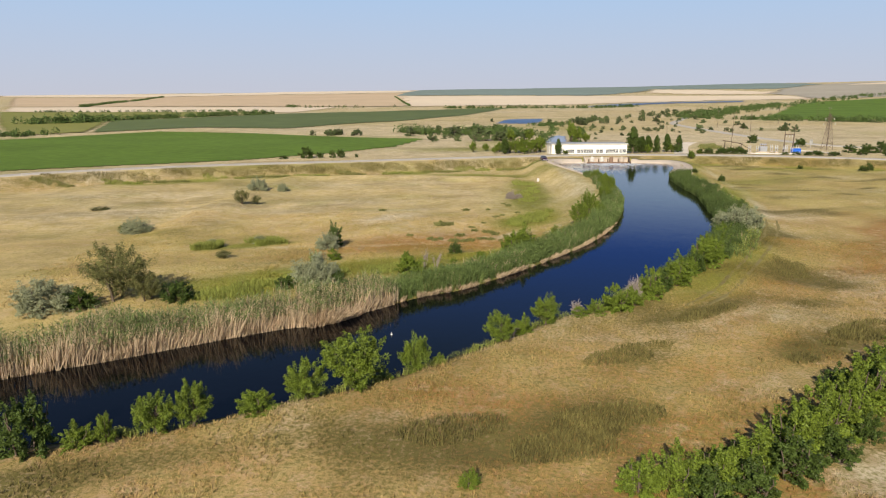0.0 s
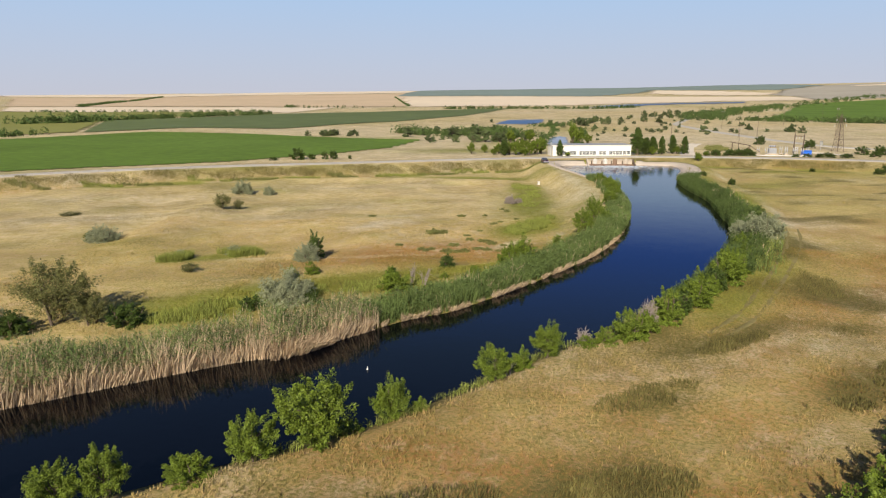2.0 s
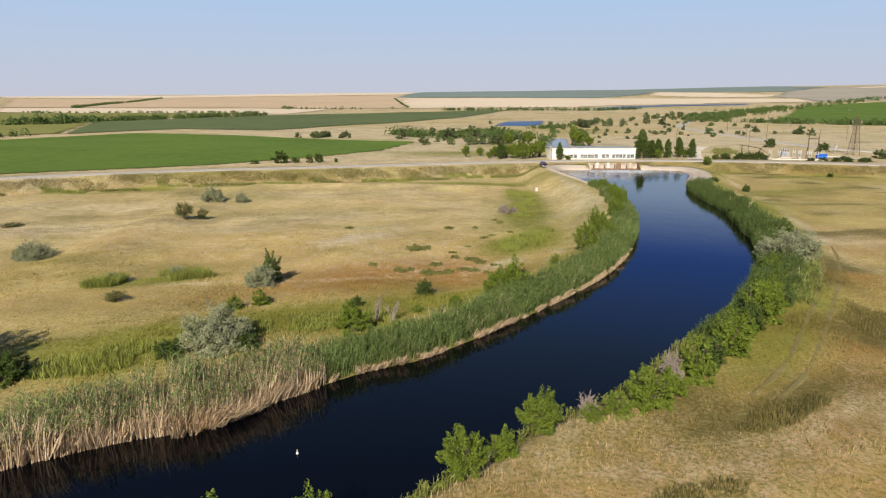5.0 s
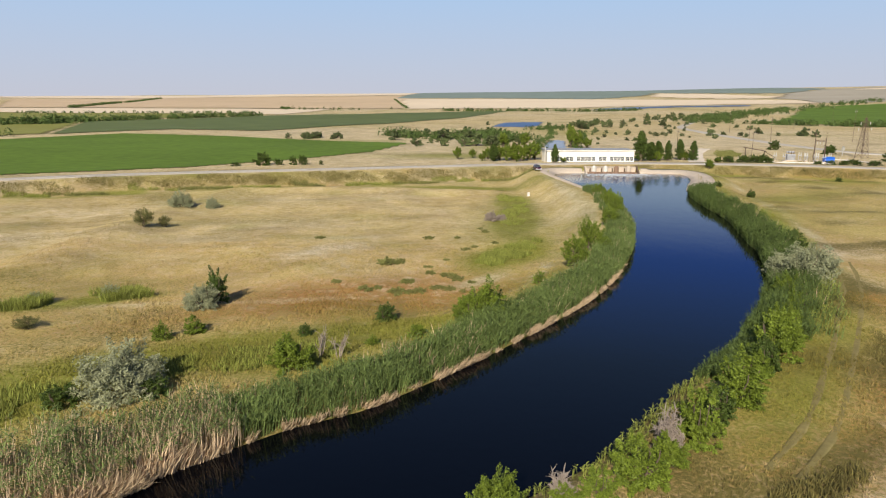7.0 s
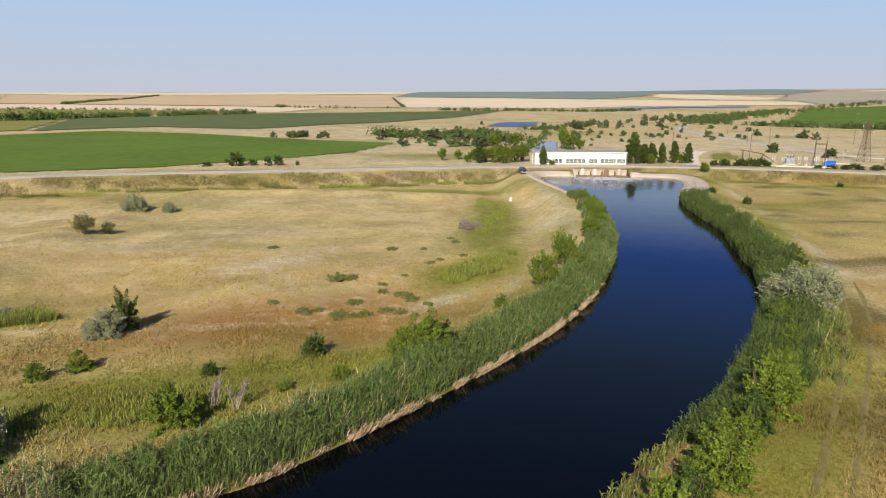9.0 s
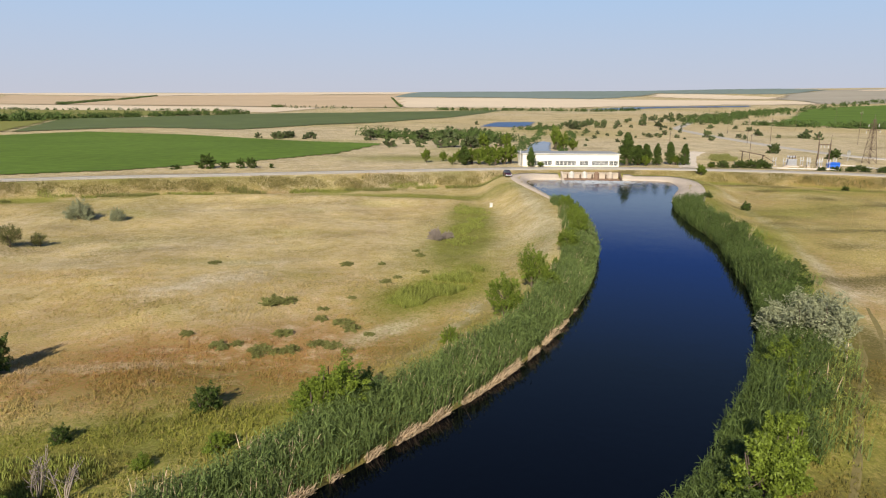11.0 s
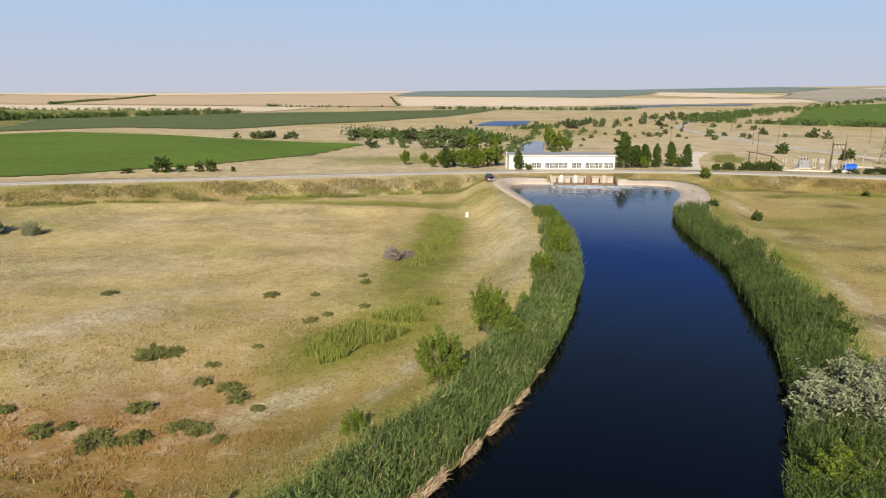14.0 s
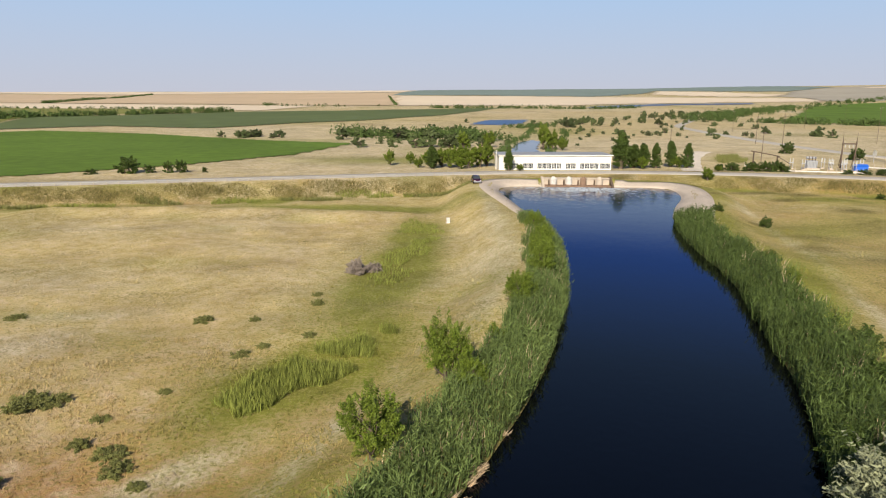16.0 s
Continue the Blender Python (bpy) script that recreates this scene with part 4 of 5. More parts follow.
def dish(x, y):
    o = thing("satellite_dish", pose(x, y, height(x, y), 0, 0, 25), "white satellite dish on a short mast", "dish")
    part("mast", rodded((0, 0, -0.2), (0, 0, 2.2), 0.09, sides=8), M_STEEL, o)
    bm = bmesh.new()
    n = 20
    rings = []
    for r, dep in ((0.02, 0.28), (0.45, 0.2), (0.85, 0.04), (1.0, -0.06)):
        rings.append([bm.verts.new((r * math.cos(2 * math.pi * i / n), dep, 2.7 + r * math.sin(2 * math.pi * i / n))) for i in range(n)])
    for a, b in zip(rings, rings[1:]):
        for i in range(n):
            bm.faces.new([a[i], a[(i + 1) % n], b[(i + 1) % n], b[i]])
    bm.faces.new(rings[0])
    bmesh.ops.solidify(bm, geom=bm.faces[:], thickness=0.04)
    part("reflector", bm, M_PORCELAIN, o)
    part("feed_arm", rodded((0, 0.05, 1.75), (0, -0.9, 2.6), 0.03, sides=6), M_STEEL, o)


dish(146, 284)


def crane_frame(x, y):
    o = thing("hoist_frame", pose(x, y, height(x, y), 0, 0, -14), "dark steel hoist frame with a slanted beam", "hoist frame")
    for px, h in ((0.0, 3.6), (6.2, 2.4)):
        for s in (-0.5, 0.5):
            part("post", rodded((px, s, -0.2), (px, s * 0.6, h), 0.12, sides=6), M_RUSTY, o)
    bm = bmesh.new()
    rod(bm, (-0.8, 0.3, 3.75), (6.8, 0.3, 2.45), 0.13, sides=4), rod(bm, (-0.8, -0.3, 3.75), (6.8, -0.3, 2.45), 0.13, sides=4)
    for i in range(9):
        u = -0.8 + i * 0.95
        zz = 3.75 - (u + 0.8) * 1.3 / 7.6
        rod(bm, (u, -0.3, zz), (u, 0.3, zz), 0.07, sides=4)
    part("beam", bm, M_RUSTY, o)
    part("brace", rodded((6.2, 0.0, 2.4), (10.2, 0.0, 0.1), 0.09, sides=6), M_RUSTY, o)


crane_frame(106.6, 274.5)


def utility_pole(x, y, h, first=[None]):
    m = pose(x, y, height(x, y), 0, 0, 30) @ Matrix.Diagonal((1, 1, h / 10, 1))
    if first[0] is not None:
        return copy_thing(first[0], m @ unscale(first[0]))
    o = thing("utility_pole", m, "thin weathered brown power-line pole with crossarm", "pole", "power-line poles")
    part("pole", rodded((0, 0, -0.3), (0, 0, 10), 0.10, 0.06, sides=8), M_RUSTY, o)
    arm = part("crossarm", boxed(-0.8, -0.04, 9.1, 0.8, 0.04, 9.2), M_RUSTY, o)
    for s in (-0.85, 0.0, 0.85):
        part("insulator", rodded((s, 0, 9.25), (s, 0, 9.55), 0.06, sides=8), M_PORCELAIN, arm)
    first[0] = o
    return o


for ux, uy, uh in ((138, 326, 13.5), (202, 378, 16), (112.5, 283, 9), (148, 372, 12), (176, 470, 12), (196, 560, 13), (96, 318, 8), (330, 640, 15), (240, 520, 14)):
    utility_pole(ux, uy, uh)

# ---- trees and shrubs ----


def tube(points, radii, sides=6):
    """A tapered limb along points."""
    p = np.asarray(points, float)
    t = np.gradient(p, axis=0)
    t /= np.linalg.norm(t, axis=1)[:, None] + 1e-9
    up = np.where(np.abs(t[:, 2:3]) > 0.9, [[1.0, 0, 0]], [[0, 0, 1.0]])
    a = np.cross(t, up)
    a /= np.linalg.norm(a, axis=1)[:, None] + 1e-9
    b = np.cross(t, a)
    ang = np.arange(sides) * 2 * math.pi / sides
    v = (p[:, None] + np.asarray(radii)[:, None, None] * (np.cos(ang)[None, :, None] * a[:, None] + np.sin(ang)[None, :, None] * b[:, None])).reshape(-1, 3)
    k = len(p)
    i = np.arange(k * sides).reshape(k, sides)
    f = np.stack([i[:-1], np.roll(i, -1, 1)[:-1], np.roll(i, -1, 1)[1:], i[1:]], -1).reshape(-1, 4)
    return v, f


def joined(pieces):
    vs, fs, n = [], [], 0
    for v, f in pieces:
        vs.append(v), fs.append(np.asarray(f) + n)
        n += len(v)
    return np.vstack(vs), np.vstack(fs)


def limb(rs, a, b, r0, r1, bend=0.12, k=5):
    a, b = np.asarray(a, float), np.asarray(b, float)
    s = np.linspace(0, 1, k)[:, None]
    sag = rs.normal(0, bend * np.linalg.norm(b - a), 3)
    p = a + (b - a) * s + sag * (np.sin(s * math.pi)) * 0.6
    return tube(p, np.linspace(r0, r1, k), 5)


def leaves(rs, centres, outward, length, width):
    """Bent leaf quads about the centres, turned mostly outward and up."""
    n = len(centres)
    nrm = outward * 0.7 + rs.normal(0, 0.6, (n, 3)) + (0, 0, 0.45)
    nrm /= np.linalg.norm(nrm, axis=1)[:, None]
    a = np.cross(nrm, rs.normal(0, 1, (n, 3)))
    a /= np.linalg.norm(a, axis=1)[:, None] + 1e-9
    b = np.cross(nrm, a)
    ln, wd = (length * rs.uniform(0.6, 1.3, n))[:, None], (width * rs.uniform(0.6, 1.3, n))[:, None]
    v = np.stack([centres - a * ln / 2 - b * wd / 2, centres - a * ln / 2 + b * wd / 2, centres + a * ln * 0.6 - nrm * ln * 0.12], 1)
    return v.reshape(-1, 3), np.arange(3 * n).reshape(-1, 3)


def make_plant(name, seed, h, w, shape, clumps, per, leaf, mat, bark, label, category, group, stems=1):
    """A tree or shrub with its foot at the origin: bent trunk and limbs, and a crown of leaf clumps with gaps between them."""
    rs = np.random.RandomState(seed)
    o = thing(name, pose(0, 0, 0), label, category, group)
    cs, rad = [], []
    for i in range(clumps):
        if shape == "round":
            q = rs.normal(0, 1, 3)
            q *= rs.uniform(0.45, 1.0) / np.linalg.norm(q)
            c = np.array([q[0] * w * 0.42, q[1] * w * 0.40, h * 0.49 + q[2] * h * 0.40])
            r = rs.uniform(0.06, 0.14) * w
        elif shape == "column":
            z = rs.uniform(0.10, 0.95)
            e = w * 0.34 * math.sin(math.pi * min(1, z * 0.75 + 0.22)) * rs.uniform(0.3, 1)
            t = rs.uniform(0, 6.28)
            c, r = np.array([e * math.cos(t), e * math.sin(t), z * h]), rs.uniform(0.18, 0.30) * w * (1.15 - 0.6 * z)
        else:
            q = rs.normal(0, 1, 3)
            q *= rs.uniform(0.5, 1.0) / np.linalg.norm(q)
            c = np.array([q[0] * w * 0.40, q[1] * w * 0.40, abs(q[2]) * h * 0.76 * rs.uniform(0.8, 1.1) + 0.05 * h])
            r = rs.uniform(0.055, 0.125) * w
        cs.append(c), rad.append(r)
    cs, rad = np.array(cs), np.array(rad)
    pieces = []
    tips = cs[rs.permutation(len(cs))[: min(len(cs), 16)]]
    tr = 0.035 * h if stems == 1 else 0.018 * h
    for s in range(stems):
        foot = np.array([0, 0, -0.25]) if stems == 1 else np.array([rs.uniform(-0.12, 0.12) * w, rs.uniform(-0.12, 0.12) * w, -0.25])
        top = np.array([rs.normal(0, 0.04) * w, rs.normal(0, 0.04) * w, h * (0.62 if shape != "column" else 0.95)]) + foot * (1, 1, 0) * 2
        p = foot + (top - foot) * np.linspace(0, 1, 7)[:, None] + rs.normal(0, 0.012 * h, (7, 3)) * np.array([[0], [1], [1], [1], [1], [1], [0.5]])
        pieces.append(tube(p, np.linspace(tr * 1.25, tr * 0.35, 7), 7))
        for c in tips[s::stems]:
            k = int(np.clip(c[2] / h * 6, 1, 5))
            pieces.append(limb(rs, p[k], c, tr * 0.45, tr * 0.1))
    v, f = joined(pieces)
    part_of("trunk", v, f, bark, o)
    pos, out = [], []
    for c, r in zip(cs, rad):
        m = int(per * rs.uniform(0.6, 1.3))
        q = rs.normal(0, 1, (m, 3))
        q /= np.linalg.norm(q, axis=1)[:, None]
        way = (c - (0, 0, 0.35 * h)) / np.linalg.norm(c - (0, 0, 0.35 * h)) + (0, 0, 0.55) + rs.normal(0, 0.25, 3)
        u = rs.rand(m, 1)
        pos.append(c + q * (r * rs.uniform(0.2, 1.1, (m, 1)) ** 0.6) * (1.05 - 0.75 * u) * (1, 1, 0.85) + way * r * (u * 1.5 - 0.5))
        out.append(q)
    pos, out = np.vstack(pos), np.vstack(out)
    ok = pos[:, 2] > 0.02
    v, f = leaves(rs, pos[ok], out[ok], *leaf)
    part_of("crown", v, f, mat, o)
    return o


KINDS = {
    "bank_tree": (4.5, 4.6, "round", 95, 135, (0.14, 0.095), M_LEAF, M_BARK, "bushy bright green tree on the canal bank", "tree", "bank trees", 1, 3),
    "willow_shrub": (3.4, 3.4, "dome", 85, 112, (0.135, 0.085), M_LEAF, M_BARK, "round fresh green shrub beside the canal", "shrub", "green shrubs", 4, 3),
    "elm_shrub": (3.4, 3.4, "dome", 80, 85, (0.15, 0.10), M_LEAF_DK, M_BARK, "dense dark green shrub in dry grass", "shrub", "dark shrubs", 4, 2),
    "oleaster": (4.4, 7.0, "dome", 140, 115, (0.22, 0.085), M_LEAF_SI, M_BARK, "spreading silvery grey-green oleaster bush", "shrub", "oleaster bushes", 5, 2),
    "olive_willow": (6.5, 7.5, "round", 120, 110, (0.21, 0.09), M_LEAF_OL, M_BARK, "large feathery olive-green willow bush", "tree", "olive willows", 3, 1),
    "poplar": (9.5, 3.4, "column", 70, 130, (0.30, 0.22), M_LEAF_PO, M_BARK, "tall dark green poplar by the pumping station", "tree", "poplars", 1, 2),
    "low_shrub": (0.7, 2.2, "dome", 44, 70, (0.17, 0.05), M_CLUMP, M_BARK, "low dark green clump in rusty grass", "shrub", "low clumps", 5, 2),
    "dry_shrub": (2.2, 3.2, "dome", 70, 110, (0.34, 0.03), M_DEAD, M_DEAD, "dense grey-brown leafless bush in the grass", "shrub", "dry bushes", 5, 1),
    "road_shrub": (3.4, 3.4, "dome", 45, 60, (0.24, 0.18), M_LEAF_DK, M_BARK, "dark green roadside shrub in dry grass", "shrub", "roadside shrubs", 3, 2),
    "young_tree": (4.5, 3.4, "round", 50, 80, (0.26, 0.19), M_LEAF, M_BARK, "small green tree on the plain", "tree", "plain trees", 1, 2),
    "far_tree": (6.0, 6.0, "dome", 20, 34, (0.80, 0.65), M_LEAF_FAR, M_BARK, "distant dark green tree on the plain", "tree", "distant trees", 1, 3),
}
MADE = {}
PICK = random.Random(5)


def plant(kind, x, y, h, w, sink=0.05):
    h0, w0, shape, clumps, per, leaf, mat, bark, label, category, group, stems, variants = KINDS[kind]
    v = PICK.randrange(variants)
    m = pose(x, y, height(x, y) - sink, 0, 0, PICK.uniform(0, 360)) @ Matrix.Diagonal((w / w0, w / w0, h / h0, 1))
    if (kind, v) in MADE:
        return copy_thing(MADE[kind, v], m @ unscale(MADE[kind, v]))
    o = make_plant(kind, 100 + 17 * v + len(kind), h0, w0, shape, clumps, per, leaf, mat, bark, label, category, group, stems)
    o.matrix_basis = m
    MADE[kind, v] = o
    return o


def plants(kind, rows):
    for row in rows:
        plant(kind, *row)


def dead_shrub(x, y, h, w, seed):
    rs = np.random.RandomState(seed)
    o = thing("dead_shrub", pose(x, y, height(x, y)), "leafless grey shrub with bleached twigs", "shrub", "dead shrubs")
    for s in range(5):
        tip = np.array([rs.uniform(-0.4, 0.4) * w, rs.uniform(-0.4, 0.4) * w, h * rs.uniform(0.7, 1.0)])
        pieces = [limb(rs, (tip[0] * 0.15, tip[1] * 0.15, -0.1), tip, 0.05, 0.015, 0.1)]
        for _ in range(14):
            u = rs.uniform(0.3, 1.0)
            q = tip * u
            pieces.append(limb(rs, q, q + rs.normal(0, 0.14, 3) * (w, w, h) + (0, 0, 0.1 * h), 0.022, 0.01, 0.1, 4))
        v, f = joined(pieces)
        part_of("branch", v, f, M_DEAD, o)


# the canal's near bank
plants("elm_shrub", [(-29.1, 31.4, 5.0, 3.8)])
plants("bank_tree", [(-22.3, 34.4, 3.1, 3.1), (-20.0, 35.2, 3.5, 2.8), (-13.4, 39.8, 3.4, 3.4), (-10.1, 41.9, 5.0, 5.7), (-5.6, 45.9, 3.3, 3.0), (1.8, 52.0, 3.1, 3.3), (6.5, 57.0, 3.3, 3.0)])
plants("willow_shrub", [(-26.4, 32.3, 1.9, 2.6), (-24.9, 32.9, 2.5, 1.4), (-16.4, 37.6, 2.0, 3.4), (-3.7, 47.4, 1.2, 2.0), (4.1, 54.4, 2.2, 2.6), (14.4, 61.0, 3.4, 4.0), (16.5, 62.6, 2.6, 2.6), (-8.0, 43.8, 1.3, 2.0), (10.3, 59.0, 1.3, 2.2), (12.0, 59.6, 2.0, 2.4)])
plants("willow_shrub", [(19.2, 65.6, 4.2, 3.6), (23.7, 71.0, 4.3, 4.6), (26.5, 75.3, 2.6, 3.4), (29.8, 79.2, 5.2, 4.6), (31.6, 82.0, 4.6, 3.8), (33.6, 84.6, 3.2, 3.4), (38.8, 97.0, 3.0, 4.0), (40.8, 98.5, 2.2, 3.0)])
plants("elm_shrub", [(21.3, 68.5, 3.0, 3.0), (28.0, 77.0, 3.4, 3.0), (-31.5, 30.6, 3.0, 3.0), (50.5, 119, 2.6, 3.4), (53.5, 126, 2.4, 3.2), (57.5, 152, 2.3, 3.6), (73, 187.5, 2.4, 2.6), (66, 190, 1.6, 2.4)])
plants("oleaster", [(44.2, 104.0, 4.9, 9.6), (47.0, 106.5, 3.6, 5.0)])
for i, (x, y, h, w) in enumerate([(10.0, 60.0, 1.6, 1.7), (16.8, 64.6, 2.6, 2.4), (17.6, 65.8, 2.0, 2.0), (3.0, 53.0, 1.4, 1.4), (-6.5, 79.3, 2.4, 2.0), (-4.9, 78.9, 2.2, 1.8)]):
    dead_shrub(x, y, h, w, 40 + i)
# thicket by the sandy corner
plants("willow_shrub", [(8.3, 27.9, 2.9, 3.2), (10.3, 28.1, 3.3, 3.6), (12.7, 28.5, 3.4, 3.6), (15.4, 30.2, 3.4, 4.0), (18.4, 31.8, 4.4, 4.6), (22.3, 35.0, 4.6, 4.8), (27.6, 39.6, 4.6, 5.2), (31.6, 43.5, 4.4, 5.0), (20.6, 33.0, 3.6, 3.8), (25.0, 37.0, 4.0, 4.0), (-1.4, 28.6, 1.3, 1.6)])
plants("elm_shrub", [(11.6, 26.6, 2.8, 3.4), (14.5, 27.6, 3.0, 3.6), (17.6, 29.6, 3.4, 4.0), (21.0, 31.4, 2.6, 3.4), (29.5, 40.6, 4.0, 4.2), (34.5, 46.6, 4.0, 4.6), (26.6, 41.2, 3.0, 3.2), (24.6, 34.4, 2.4, 2.6)])
plants("dry_shrub", [(11.0, 157, 2.2, 3.6), (12.9, 158, 1.5, 2.4), (17.2, 64.9, 2.2, 2.2), (10.2, 59.6, 1.4, 1.8)])
plants("elm_shrub", [(44.0, 110.5, 2.4, 3.6), (47.6, 116.0, 2.2, 3.2), (50.0, 122.0, 2.3, 3.6), (52.0, 128.5, 2.2, 3.2), (52.8, 135.0, 2.3, 3.4), (54.6, 141.0, 2.2, 3.6), (55.0, 148.0, 2.2, 3.2), (56.4, 156.0, 2.2, 3.6), (56.2, 163.0, 2.1, 3.4), (57.0, 170.0, 2.2, 3.4), (58.6, 177.0, 2.0, 3.2)])
plants("willow_shrub", [(48.6, 112.4, 1.8, 2.6), (53.8, 131.0, 1.6, 2.4), (57.6, 146.0, 1.5, 2.6), (38.0, 93.4, 2.4, 3.0), (36.6, 90.4, 2.6, 3.2), (39.6, 94.6, 1.8, 2.4)])
# the far bank and its field
plants("oleaster", [(-45.4, 60.4, 4.2, 7.6), (-19.2, 72.0, 4.4, 7.6), (-22.0, 95.2, 3.0, 4.6), (-59.0, 111, 3.0, 6.6), (-54.1, 169, 4.0, 6.0), (-33.6, 99.0, 1.8, 2.6), (-40.2, 96.0, 1.5, 2.2), (-48, 171, 2.8, 3.4)])
plants("olive_willow", [(-39.6, 64.4, 6.8, 8.4), (-36.4, 64.6, 3.6, 4.4)])
plants("elm_shrub", [(-42.2, 61.4, 2.8, 4.6), (-33.3, 65.4, 2.8, 4.4), (-21.4, 97.6, 4.9, 3.4), (-2.4, 91.6, 2.3, 2.7), (-61.5, 112, 2.0, 3.0), (-16.5, 71.4, 1.9, 2.8), (-22.4, 70.3, 1.9, 3.2), (-9.2, 85.9, 1.4, 1.6), (8.4, 91.4, 2.6, 3.0)])
plants("willow_shrub", [(-8.2, 76.6, 3.5, 4.3), (7.3, 89.6, 4.3, 5.0), (5.6, 88.6, 3.0, 3.6), (-19.6, 86.7, 2.1, 2.4), (-21.7, 84.5, 2.0, 2.2), (-2.6, 82.4, 1.0, 1.6), (14.0, 103.4, 1.7, 1.9), (26.1, 126, 1.9, 2.0), (1.0, 84.2, 1.5, 2.0)])
plants("bank_tree", [(19.0, 109.2, 4.2, 3.6), (22.6, 119.2, 4.6, 3.6), (28.8, 135, 3.3, 3.4), (31.6, 144, 4.3, 3.2), (24.2, 117.6, 2.4, 2.6), (32.3, 150, 3.6, 3.0), (33.2, 158, 3.2, 3.2), (33.4, 168, 3.0, 3.0)])
plants("olive_willow", [(-50.4, 144, 3.6, 4.2), (-48.0, 147, 2.4, 2.6), (-35.3, 86.9, 1.3, 2.8), (-79.2, 137, 0.8, 5.0)])
plants("low_shrub", [(-5.0, 118.2, 0.9, 3.6), (-3.6, 118.9, 0.7, 2.4), (-10.2, 107.8, 0.5, 1.6), (-1.6, 108.9, 0.7, 2.2), (-4.9, 106.0, 0.5, 1.5), (0.2, 104.6, 0.7, 2.2), (-1.0, 104.0, 0.6, 1.6), (-2.3, 103.1, 0.6, 1.4), (1.1, 113.5, 0.6, 1.8), (4.6, 110.9, 0.6, 2.4), (-0.1, 136.7, 0.5, 2.6), (4.5, 137, 0.5, 1.4), (9.2, 142.5, 0.6, 1.8), (3.0, 121, 0.4, 1.2), (-18, 137, 0.4, 2.6), (3.4, 112.6, 0.5, 2.6), (2.2, 106.4, 0.5, 2.4), (3.6, 106.0, 0.5, 2.2), (-6.4, 105.2, 0.5, 2.6), (-2.6, 104.6, 0.6, 2.6), (5.8, 128.5, 0.4, 2.2), (7.2, 130.4, 0.4, 1.6), (10.5, 133, 0.4, 1.8), (8.4, 146, 0.4, 1.6), (6.4, 109.4, 0.4, 1.4), (0.6, 116.8, 0.4, 1.6), (5.2, 104.8, 0.4, 1.4)])
# by the road and the pumping station
plants("poplar", [(65.4, 258.5, 10.4, 5.4), (69.6, 261, 6.6, 4.6), (72.6, 263, 6.8, 4.2), (75.6, 262, 6.6, 3.4), (80.5, 265, 7.4, 3.4), (84.0, 262, 6.6, 3.6), (35.2, 246.9, 6.0, 2.6), (16.2, 254, 6.0, 4.0)])
plants("young_tree", [(80.6, 236.6, 3.4, 3.2), (20.5, 256.5, 5.6, 4.4), (25.6, 257, 6.4, 5.6), (28.6, 259, 7.0, 4.6), (12.5, 256, 3.0, 3.0), (4.3, 262, 4.6, 3.4), (38.2, 247.2, 1.8, 2.4), (23.6, 253.6, 3.2, 4.0), (71.3, 259, 3.6, 3.4), (82, 264, 3.6, 4.0), (18.4, 259, 5.2, 5.0), (23, 262, 6.4, 5.4), (14.5, 262, 4.4, 4.0), (30.5, 262, 6.6, 5.0), (9.5, 268, 3.6, 3.2), (53.5, 329, 11.0, 5.5), (57, 331, 8.0, 5.5), (60, 327, 5.0, 5.0), (24.3, 331, 7.0, 5.5), (34.4, 338, 6.5, 6.0), (88, 250.6, 1.6, 2.4)])
plants("road_shrub", [(-56.3, 239, 5.0, 7.0), (-51.5, 240, 2.6, 3.6), (-47.0, 240, 3.6, 3.0), (-44.2, 241, 4.0, 3.8), (-38.4, 241, 1.8, 1.8), (-64, 236, 1.6, 4.0), (99, 254, 3.0, 4.6), (103, 253, 3.6, 5.0), (94, 256, 2.6, 4.0), (90, 255, 2.2, 3.6), (105, 252, 2.8, 4.0), (133, 253, 1.8, 5.0), (138, 249, 1.8, 5.0)])
plants("road_shrub", [(118, 247, 1.5, 3.6), (122, 246.4, 1.8, 4.0), (126, 246, 1.6, 4.0), (130, 245.4, 2.0, 4.0), (134, 244.6, 1.8, 3.6), (92.5, 253, 2.6, 4.4), (96.5, 252.4, 3.0, 4.6), (100.6, 251.6, 3.4, 4.6), (129, 252, 1.6, 3.0), (150, 262, 4.0, 6.0), (156, 260, 4.6, 7.0), (162, 262, 5.6, 7.0), (168, 258, 4.6, 6.4), (145, 292, 4.6, 6.6), (149, 252, 3.0, 4.6), (175, 262, 4.0, 6.0), (112, 222, 1.6, 2.6), (128, 214, 2.4, 3.6), (131, 216, 3.0, 3.2), (135, 316, 5.0, 6.4), (156, 247, 3.0, 5.0)])


def rows_of_trees(points, count, h, spread, seed, kind="far_tree"):
    rs = np.random.RandomState(seed)
    p = smooth_line(points, 5)
    for i in range(count):
        u = rs.uniform(0, len(p) - 1.001)
        a = p[int(u)] + (p[int(u) + 1] - p[int(u)]) * (u % 1) + rs.normal(0, spread, 2)
        s = rs.uniform(0.6, 1.25)
        plant(kind, a[0], a[1], h * s, h * s * rs.uniform(0.9, 1.5), 0.2)


